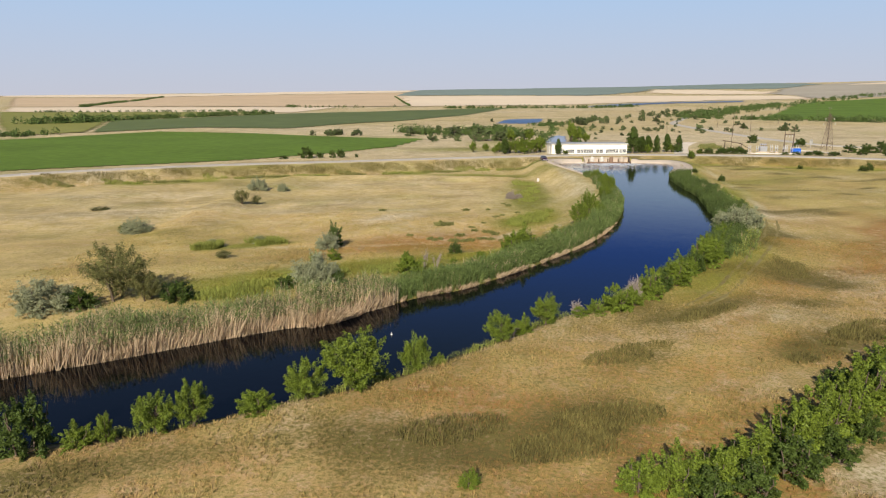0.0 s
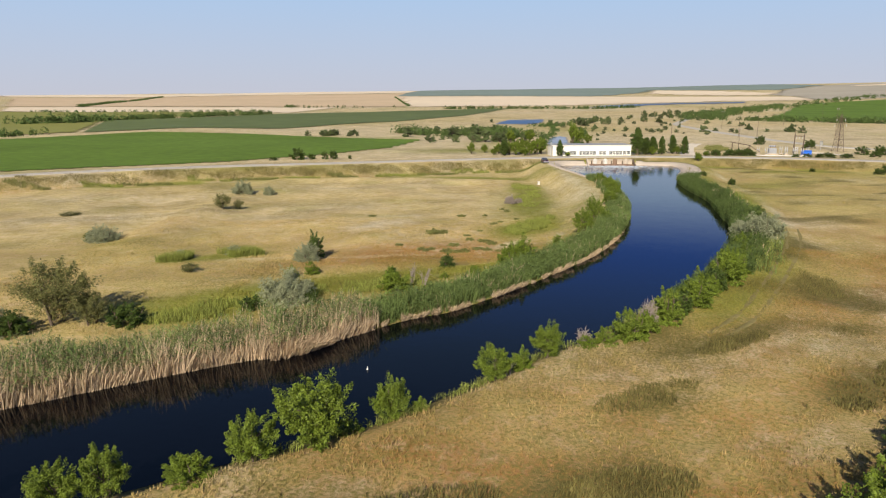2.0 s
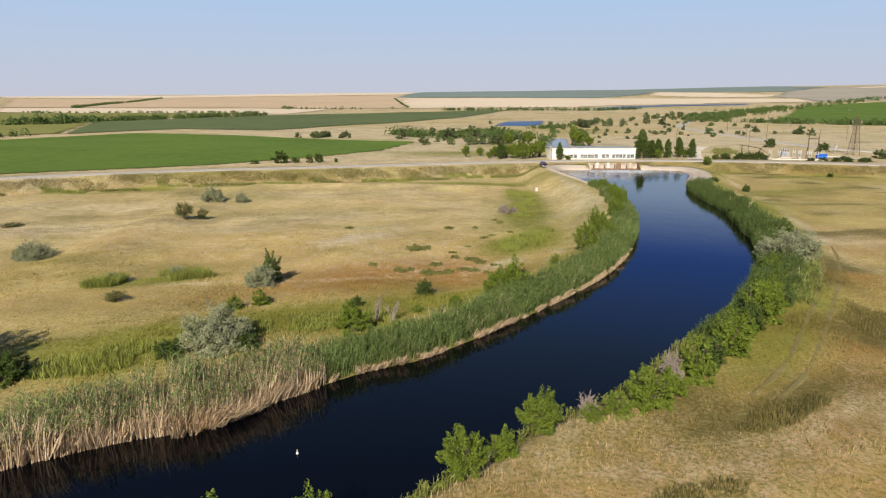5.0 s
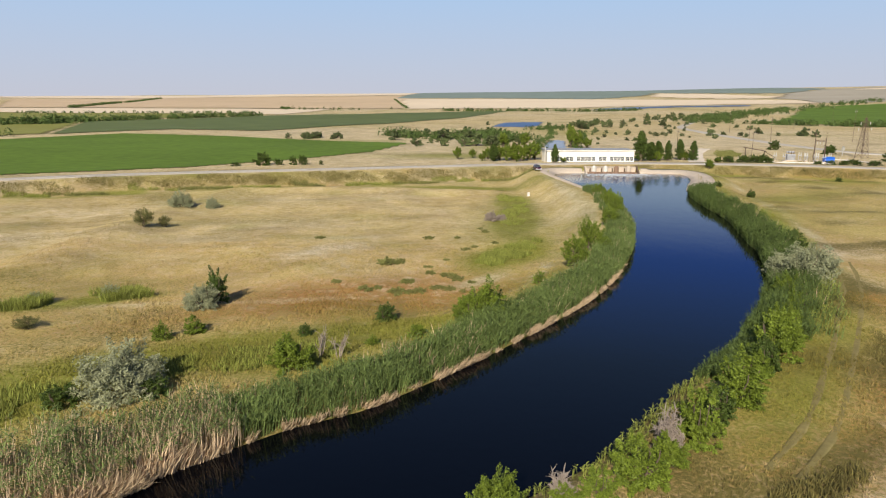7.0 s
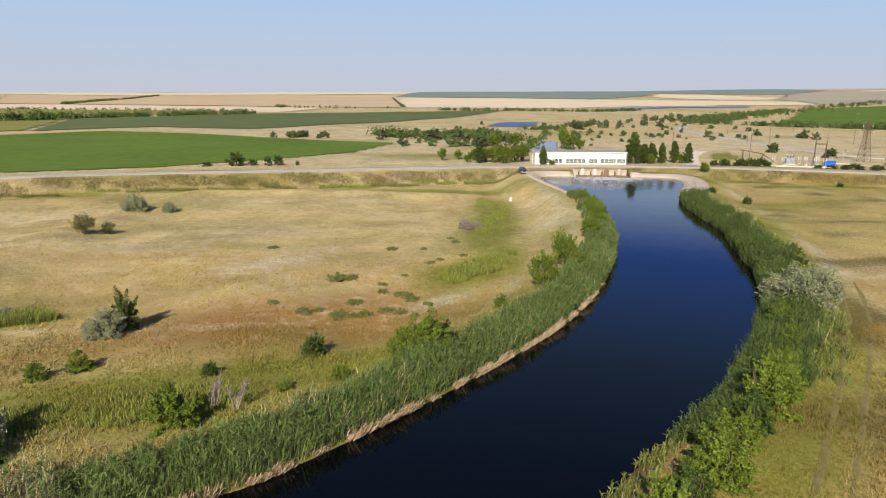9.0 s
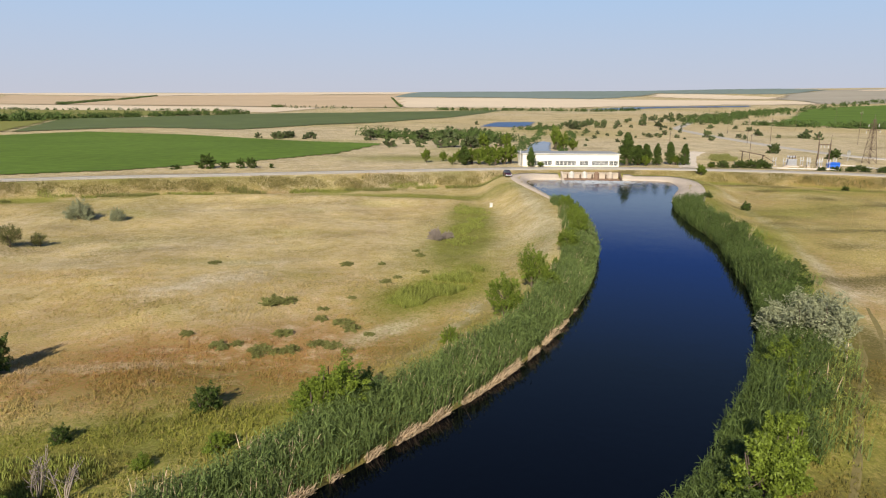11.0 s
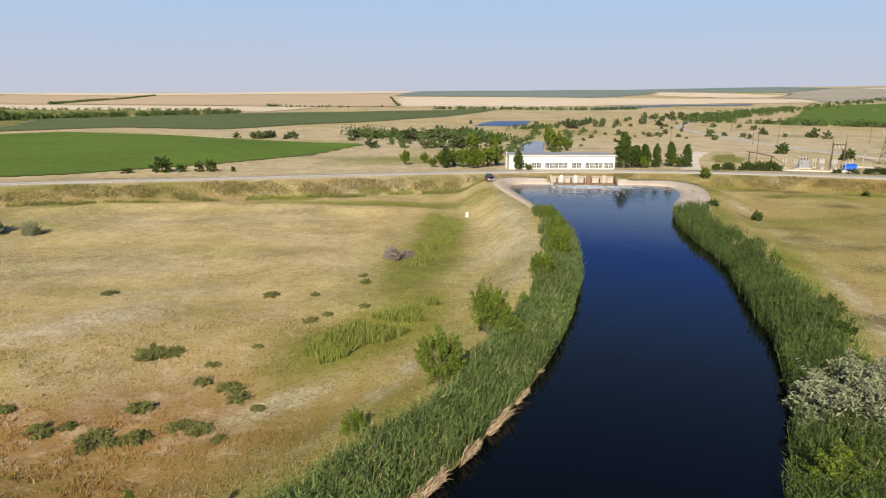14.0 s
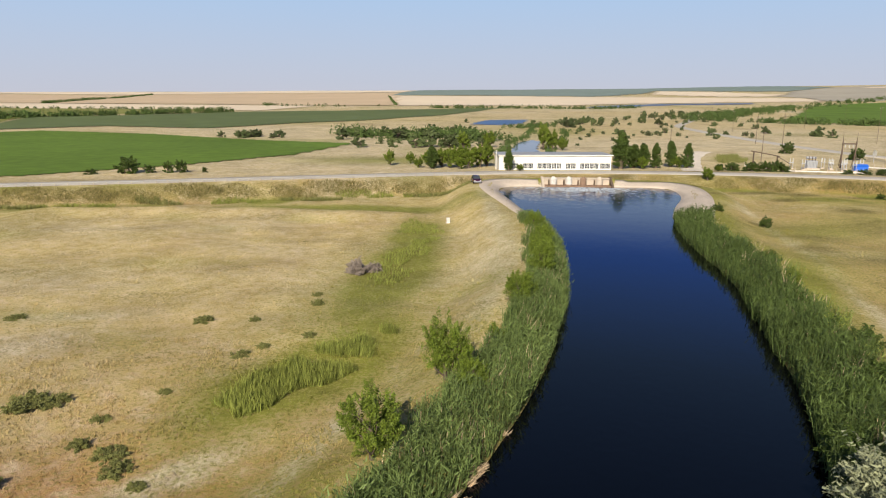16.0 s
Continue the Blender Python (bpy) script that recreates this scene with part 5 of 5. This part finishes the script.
def tree_belt(points, count, h, spread, seed, label="dense dark belt of distant trees", n=60):
    """A far belt or wood whose trees nobody could count, as one object."""
    rs = np.random.RandomState(seed)
    p = smooth_line(points, 5)
    u = rs.uniform(0, len(p) - 1.001, count)
    k = u.astype(int)
    a = p[k] + (p[k + 1] - p[k]) * (u % 1)[:, None] + rs.normal(0, spread, (count, 2))
    s = h * rs.uniform(0.55, 1.15, count)
    q = rs.normal(0, 1, (count, n, 3))
    q /= np.linalg.norm(q, axis=2)[:, :, None]
    lump = 0.75 + 0.5 * rs.rand(count, n, 1)
    pos = q * lump * (s * rs.uniform(0.42, 0.65, count))[:, None, None] * (1, 1, 0)
    pos = pos + np.abs(q * (0, 0, 1)) * lump * (s * 0.8)[:, None, None] + (0, 0, 0.3)
    base = np.column_stack([a, land(a[:, 0], a[:, 1]) - 0.2])
    v, f = leaves(rs, (pos + base[:, None]).reshape(-1, 3), q.reshape(-1, 3), (1.6 / n**0.5) * h, (1.25 / n**0.5) * h)
    tagged(new("tree_belt", mesh_of("tree_belt", v, f, M_LEAF_BELT)), label, "trees", kind="stuff")


# belts and copses on the plain
tree_belt([(-318, 575), (-300, 620), (-262, 740), (-219, 806)], 150, 6, 2.5, 1)
tree_belt([(-330, 520), (-306, 560), (-290, 590)], 40, 8, 6, 2)
tree_belt([(-262, 372), (-250, 380), (-235, 392)], 20, 4.5, 5, 3)
tree_belt([(50, 488), (62, 498), (78, 514)], 40, 3.0, 3, 24, "low green thicket below the pond")
tree_belt([(-34, 418), (-17, 391), (-4, 387), (8, 392), (18, 406), (27, 378), (35, 371)], 130, 5.0, 4.0, 4, "green copse along a hollow on the plain")
tree_belt([(222, 640), (282, 780), (388, 960), (570, 1230)], 300, 6.0, 14, 10, "loose wood on the distant plain")
tree_belt([(255, 625), (300, 585), (345, 545), (420, 480)], 170, 5.5, 5, 11)
tree_belt([(-20, 1080), (90, 1120), (210, 1090), (300, 1180)], 130, 6, 5, 15)
tree_belt([(-560, 900), (-400, 915), (-260, 925)], 90, 4, 2, 17)
tree_belt([(-655, 1190), (-760, 1500), (-930, 2050), (-1130, 2660)], 420, 6, 2.5, 18)
tree_belt([(-90, 1300), (-200, 2230)], 200, 3.5, 1.5, 19)
tree_belt([(600, 1230), (900, 1600), (1300, 1900)], 110, 8, 16, 20)
tree_belt([(-300, 1210), (-270, 1212)], 10, 6, 4, 21)
tree_belt([(-260, 1160), (-120, 1190)], 16, 5, 14, 16)
tree_belt([(36, 300), (41, 341), (48, 378), (56, 412), (64, 472), (70, 540)], 150, 1.7, 1.2, 30, "brownish reeds along the far canal")
tree_belt([(53, 300), (57, 341), (63, 368), (72, 402), (81, 470)], 130, 1.6, 1.2, 31, "reeds on the far canal bank")
rows_of_trees([(-40, 390), (0, 392), (20, 420)], 12, 6.5, 9, 4)
rows_of_trees([(8, 330), (20, 336), (26, 345)], 9, 6.0, 5, 5)
rows_of_trees([(-80, 386), (-58, 386)], 14, 4.0, 4, 6)
rows_of_trees([(-14, 318), (-4, 352), (0, 330)], 5, 4.5, 4, 7)
rows_of_trees([(60, 470), (85, 500), (100, 560), (130, 640)], 22, 4.5, 9, 8)
rows_of_trees([(104, 532), (140, 590), (224, 744), (300, 860)], 44, 6, 20, 9)
rows_of_trees([(100, 400), (150, 500), (180, 600)], 24, 3.6, 24, 12)
rows_of_trees([(150, 430), (172, 446), (190, 440), (210, 420)], 8, 5, 6, 13)
rows_of_trees([(70, 380), (110, 420), (130, 470)], 16, 2.6, 18, 14)

# ---- reeds, tall grass and steppe grass ----


def band(line, lo, hi, near, far, side, n, rs, along=1):
    """n random places along a bank line where axis along lies in lo..hi, between near and far metres behind the water's edge."""
    p = smooth_line(line, 1.0)
    keep = (p[:-1, along] >= lo) & (p[:-1, along] < hi)
    i = rs.choice(np.nonzero(keep)[0], n)
    u = rs.rand(n, 1)
    t = p[i + 1] - p[i]
    nrm = np.stack([-t[:, 1], t[:, 0]], -1) / np.linalg.norm(t, axis=1)[:, None] * side
    off = near + (far - near) * rs.rand(n)
    off *= 0.75 + 0.5 * fog(p[i][:, 0] * 2, p[i][:, 1] * 2, 6)
    return p[i] + t * u + nrm * off[:, None], nrm, off


def blades(base, tip, width, rs):
    """Thin upright triangles with a bent middle: two triangles each."""
    n = len(base)
    w = rs.normal(0, 1, (n, 3)) * (1, 1, 0.1)
    w /= np.linalg.norm(w, axis=1)[:, None]
    w *= np.asarray(width).reshape(-1, 1) if np.ndim(width) else width
    mid = base * 0.45 + tip * 0.55 + (0, 0, 1) * (np.linalg.norm(tip - base, axis=1) * 0.08)[:, None]
    v = np.stack([base - w * 0.5, base + w * 0.5, mid + w * 0.45, tip, mid - w * 0.45], 1).reshape(-1, 3)
    k = np.arange(n)[:, None] * 5
    f = np.concatenate([k + (0, 1, 2), k + (0, 2, 4), k + (4, 2, 3)], 1).reshape(-1, 3)
    return v, f


def reed_bed(name, places, nrm, tall, mat_leaf, mat_stalk, rs, label, leaf_from=0.3, leaf_count=5, lean=0.12, leaf_w=0.062):
    x, y = places.T
    n = len(x)
    z = np.maximum(land(x, y), -0.35)
    hh = tall * rs.uniform(0.7, 1.15, n) * (0.8 + 0.4 * fog(x, y, 3.5))
    wind = np.column_stack([rs.normal(0.10, lean, n), rs.normal(-0.02, lean, n), np.ones(n)]) * hh[:, None]
    base = np.column_stack([x, y, z])
    v, f = blades(base, base + wind, 0.045, rs)
    tagged(new(name, mesh_of(name, v, f, mat_stalk)), label + ", stalks", "reeds", kind="stuff")
    bs, ts = [], []
    for _ in range(leaf_count):
        u = rs.uniform(leaf_from, 0.98, n)[:, None]
        a = rs.uniform(0, 6.28, n)
        ln = rs.uniform(0.30, 0.62, n) * (0.5 + 0.22 * tall)
        bs.append(base + wind * u)
        ts.append(base + wind * u + np.column_stack([np.cos(a) * ln * 0.75, np.sin(a) * ln * 0.75, ln * rs.uniform(-0.15, 0.75, n)]))
    v, f = blades(np.vstack(bs), np.vstack(ts), leaf_w, rs)
    tagged(new(name, mesh_of(name, v, f, mat_leaf)), label, "reeds", kind="stuff")


R = np.random.RandomState(21)
p, nr, _ = band(LEFT, -62, -9, -0.3, 5.2, 1, 9500, R, 0)
reed_bed("reeds", p, nr, 2.4, M_REED, M_REED_DRY, R, "green-topped reeds with straw-coloured stalks along the water", 0.55, 4)
p, nr, _ = band(LEFT, -9, 22, 0.1, 4.0, 1, 9500, R, 0)
reed_bed("reeds", p, nr, 1.5, M_REED, M_REED, R, "dense green reeds along the canal edge", 0.2, 4)
p, nr, _ = band(LEFT, 103, 178, 0.0, 4.2, 1, 10500, R, 1)
reed_bed("reeds", p, nr, 1.5, M_REED, M_REED, R, "dense green reeds along the curving bank", 0.2, 4)
p, nr, _ = band(RIGHT, 86, 184, -0.3, 4.4, -1, 14500, R, 1)
reed_bed("bulrushes", p, nr, 1.9, M_REED_DK, M_REED_DK, R, "dense dark green bulrushes along the water", 0.15, 4, 0.15)
p, nr, _ = band(RIGHT, 88, 150, 3.0, 6.5, -1, 2200, R, 1)
reed_bed("reeds", p, nr, 1.3, M_TALL, M_REED, R, "thin yellow-green reeds behind the bulrushes", 0.3, 3)
p, nr, _ = band(RIGHT, 30, 78, -0.2, 1.5, -1, 2000, R, 1)
p = p[fog(p[:, 0], p[:, 1], 2.2) > 0.4]
reed_bed("bank_grass", p, nr, 0.6, M_TALL, M_TALL, R, "rough green grass at the water's edge", 0.2, 3)
p, nr, _ = band(RIGHT, 76, 90, 0.2, 2.6, -1, 1700, R, 1)
reed_bed("bulrushes", p, nr, 1.1, M_REED_DK, M_REED_DK, R, "dense green bulrushes below the bank shrubs", 0.15, 4, 0.15)


def dry_stalks(line, lo, hi, near, far, side, n, tall, along):
    p, nr, _ = band(line, lo, hi, near, far, side, n, R, along)
    keep = fog(p[:, 0] + 9, p[:, 1], 2.0) > 0.55
    p = p[keep]
    base = np.column_stack([p, land(p[:, 0], p[:, 1])])
    hh = tall * R.uniform(0.7, 1.25, len(p))[:, None]
    v, f = blades(base, base + np.column_stack([R.normal(0.15, 0.2, len(p)), R.normal(0, 0.2, len(p)), np.ones(len(p))]) * hh, 0.06, R)
    tagged(new("dry_reeds", mesh_of("dry_reeds", v, f, M_REED_DRY)), "scattered bleached stalks in the green reeds", "reeds", kind="stuff")


dry_stalks(LEFT, -9, 22, 0.3, 4.4, 1, 1300, 1.35, 0)
dry_stalks(LEFT, 103, 175, 0.3, 4.4, 1, 1100, 1.35, 1)
dry_stalks(RIGHT, 92, 178, 1.5, 5.5, -1, 800, 1.6, 1)


def dry_fringe(name, line_part, n, near, far, length, lean, label, along):
    lo, hi = line_part
    p, nr, _ = band(LEFT, lo, hi, near, far, 1, n, R, along)
    if lean > 0.5:
        keep = fog(p[:, 0] * 1.3, p[:, 1], 1.6) > 0.40 + 0.22 * ramp01(p[:, 0], hi - 12, hi)
        p, nr = p[keep], nr[keep]
        n = len(p)
    z = np.maximum(land(p[:, 0], p[:, 1]), 0.0)
    ln = length * R.uniform(0.55, 1.2, n) * (0.25 + 1.3 * fog(p[:, 0], p[:, 1], 1.8))
    k = np.clip(lean + R.normal(0, 0.25, n), -0.4, 1.6)[:, None]
    way = np.column_stack([-nr * k + R.normal(0, 0.25, (n, 2)) + (0.15, 0), np.ones(n)])
    way /= np.linalg.norm(way, axis=1)[:, None]
    base = np.column_stack([p, z])
    v, f = blades(base, base + way * ln[:, None], 0.06, R)
    tagged(new(name, mesh_of(name, v, f, M_REED_DRY)), label, "reeds", kind="stuff")


dry_fringe("dry_reeds", (-62, -10), 9000, -0.4, 0.9, 2.0, 0.1, "tall bleached dry reeds at the water's edge", 0)
dry_fringe("dry_reeds", (-18, -12), 1600, -0.8, 0.8, 2.2, 0.9, "fallen pale reeds leaning over the water", 0)
dry_fringe("dry_reeds", (-9, 26), 6500, -0.15, 0.45, 0.8, 0.75, "pale fringe of dead reeds hanging over the water", 0)


def meadow(name, cx, cy, rx, ry, turn, n, tall, mat, label):
    a, r = R.uniform(0, 6.28, n), np.sqrt(R.rand(n))
    u, v = r * np.cos(a) * rx, r * np.sin(a) * ry
    c, s = math.cos(radians(turn)), math.sin(radians(turn))
    x, y = cx + u * c - v * s, cy + u * s + v * c
    keep = fog(x, y, 2.5) > 0.25 + 0.4 * r**3
    x, y = x[keep], y[keep]
    hh = tall * R.uniform(0.5, 1.2, len(x))
    base = np.column_stack([x, y, land(x, y)])
    tip = base + np.column_stack([R.normal(0.05, 0.3, len(x)) * hh, R.normal(0, 0.3, len(x)) * hh, hh])
    v, f = blades(base, tip, 0.05, R)
    tagged(new(name, mesh_of(name, v, f, mat)), label, "grass", kind="stuff")


meadow("tall_grass", 12.5, 126, 10.5, 2.8, 62, 8000, 0.75, M_TALL, "tall bright green grass in a damp hollow")
meadow("tall_grass", -35.5, 97.5, 8.5, 2.2, 38, 8000, 1.1, M_TALL, "tall green sedge in a shallow ditch")
meadow("tall_grass", -14, 79, 11, 3.5, 20, 6000, 0.45, M_TALL, "rank green weeds behind the reeds")
meadow("tall_grass", -27, 70, 8, 3, 28, 3500, 0.7, M_TALL, "green weeds between the bushes")
for cx, cy, rx, ry, turn, n in ((8.4, 36.7, 5, 2.4, 20, 2600), (4, 33, 5, 2, 10, 2200), (-1.3, 35, 5, 2, 10, 1500), (29, 50, 6, 2.2, 25, 3000), (38, 56.4, 6, 2.4, 30, 3000), (13.5, 49.4, 6, 1.6, 30, 1600), (23.3, 60, 5, 1.6, 35, 1600), (42, 82, 3, 6, -20, 1800)):
    meadow("weeds", cx, cy, rx, ry, turn, n, 0.42, M_WEED, "dark olive weeds in the golden grass")
meadow("weeds", 106, 290, 5, 15, -20, 5000, 1.0, M_CLUMP, "dark green weeds beside the dirt road")
for i, x in enumerate(range(-112, 24, 13)):
    y = float(np.interp(x, ROADLINE[:, 0], ROADLINE[:, 1])) - 12.5 - 1.5 * (i % 3)
    meadow("weeds", x, y, 8.5, 1.5 + 0.5 * (i % 2), 8, 1500, 0.8, (M_CLUMP, M_TALL)[i % 2], "rank green weeds in the ditch below the road")
for i, x in enumerate(list(range(-112, 24, 9)) + list(range(84, 150, 9))):
    y = float(np.interp(x, ROADLINE[:, 0], ROADLINE[:, 1])) - 8.0 - 1.2 * (i % 3)
    meadow("weeds", x, y, 6.5, 2.6, 10 if x < 24 else -20, 1000, 0.55, M_WEED, "brownish weeds on the road embankment")
meadow("tall_grass", 17, 184, 4, 12, 0, 2600, 0.45, M_TALL, "bright green grass in a shallow hollow")
meadow("tall_grass", 16, 163, 3, 13, -8, 2600, 0.5, M_TALL, "green grass in the low ground by the bank")


def steppe_grass(name, x0, x1, y0, y1, n, tall, label):
    """Loose tufts of three blades each, in the colours of the ground under them."""
    x, y = R.uniform(x0, x1, n), R.uniform(y0, y1, n)
    d = canal_distance(x, y)
    keep = (d > 1.4) & (line_distance(x, y, ROADLINE) > 4.5) & (fog(x, y, 1.7) > 0.28) & (np.hypot(x - 23.5, y - 30) > 3)
    x, y = np.repeat(x[keep], 3), np.repeat(y[keep], 3)
    k = len(x)
    hh = tall * R.uniform(0.5, 1.3, k) * (0.5 + fog(x, y, 5))
    base = np.column_stack([x + R.normal(0, 0.06, k), y + R.normal(0, 0.06, k), land(x, y) - 0.03])
    tip = base + np.column_stack([R.normal(0.1, 0.45, k) * hh, R.normal(0, 0.45, k) * hh, hh])
    side = R.normal(0, 1, (k, 3)) * (1, 1, 0)
    side *= (0.035 * R.uniform(0.6, 1.4, k) / np.linalg.norm(side, axis=1))[:, None]
    v = np.stack([base - side, base + side, tip], 1).reshape(-1, 3)
    me = mesh_of(name, v, np.arange(3 * k).reshape(-1, 3), M_TUFT)
    paint_cover(me, v[:, 0], v[:, 1])
    tagged(new(name, me), label, "grass", kind="stuff")


steppe_grass("dry_grass", -28, 62, 22, 100, 80000, 0.27, "dry golden steppe grass on the canal bank")
steppe_grass("dry_grass", -58, 34, 62, 132, 75000, 0.20, "dry straw and rusty grass on the field")
steppe_grass("dry_grass", -80, 120, 125, 236, 30000, 0.22, "dry pale grass on the far field")


def wheel_track(points, half, mat, label):
    strip("track", smooth_line(points, 1.5), half, mat, 0.03, label, "track", 1.2)


wheel_track([(22, 62.5), (27.2, 68.6), (32.9, 77.4), (36.9, 83.7), (41.7, 91.9), (45.9, 98.9), (50, 107), (53.5, 115)], 0.26, M_RUT, "worn wheel rut in the grass")
wheel_track([(23.4, 61.6), (28.6, 67.7), (34.3, 76.5), (38.8, 83.7), (43.4, 91.3), (47.5, 98.2), (51.6, 106.2), (55.1, 114.4)], 0.26, M_RUT, "second worn wheel rut in the grass")
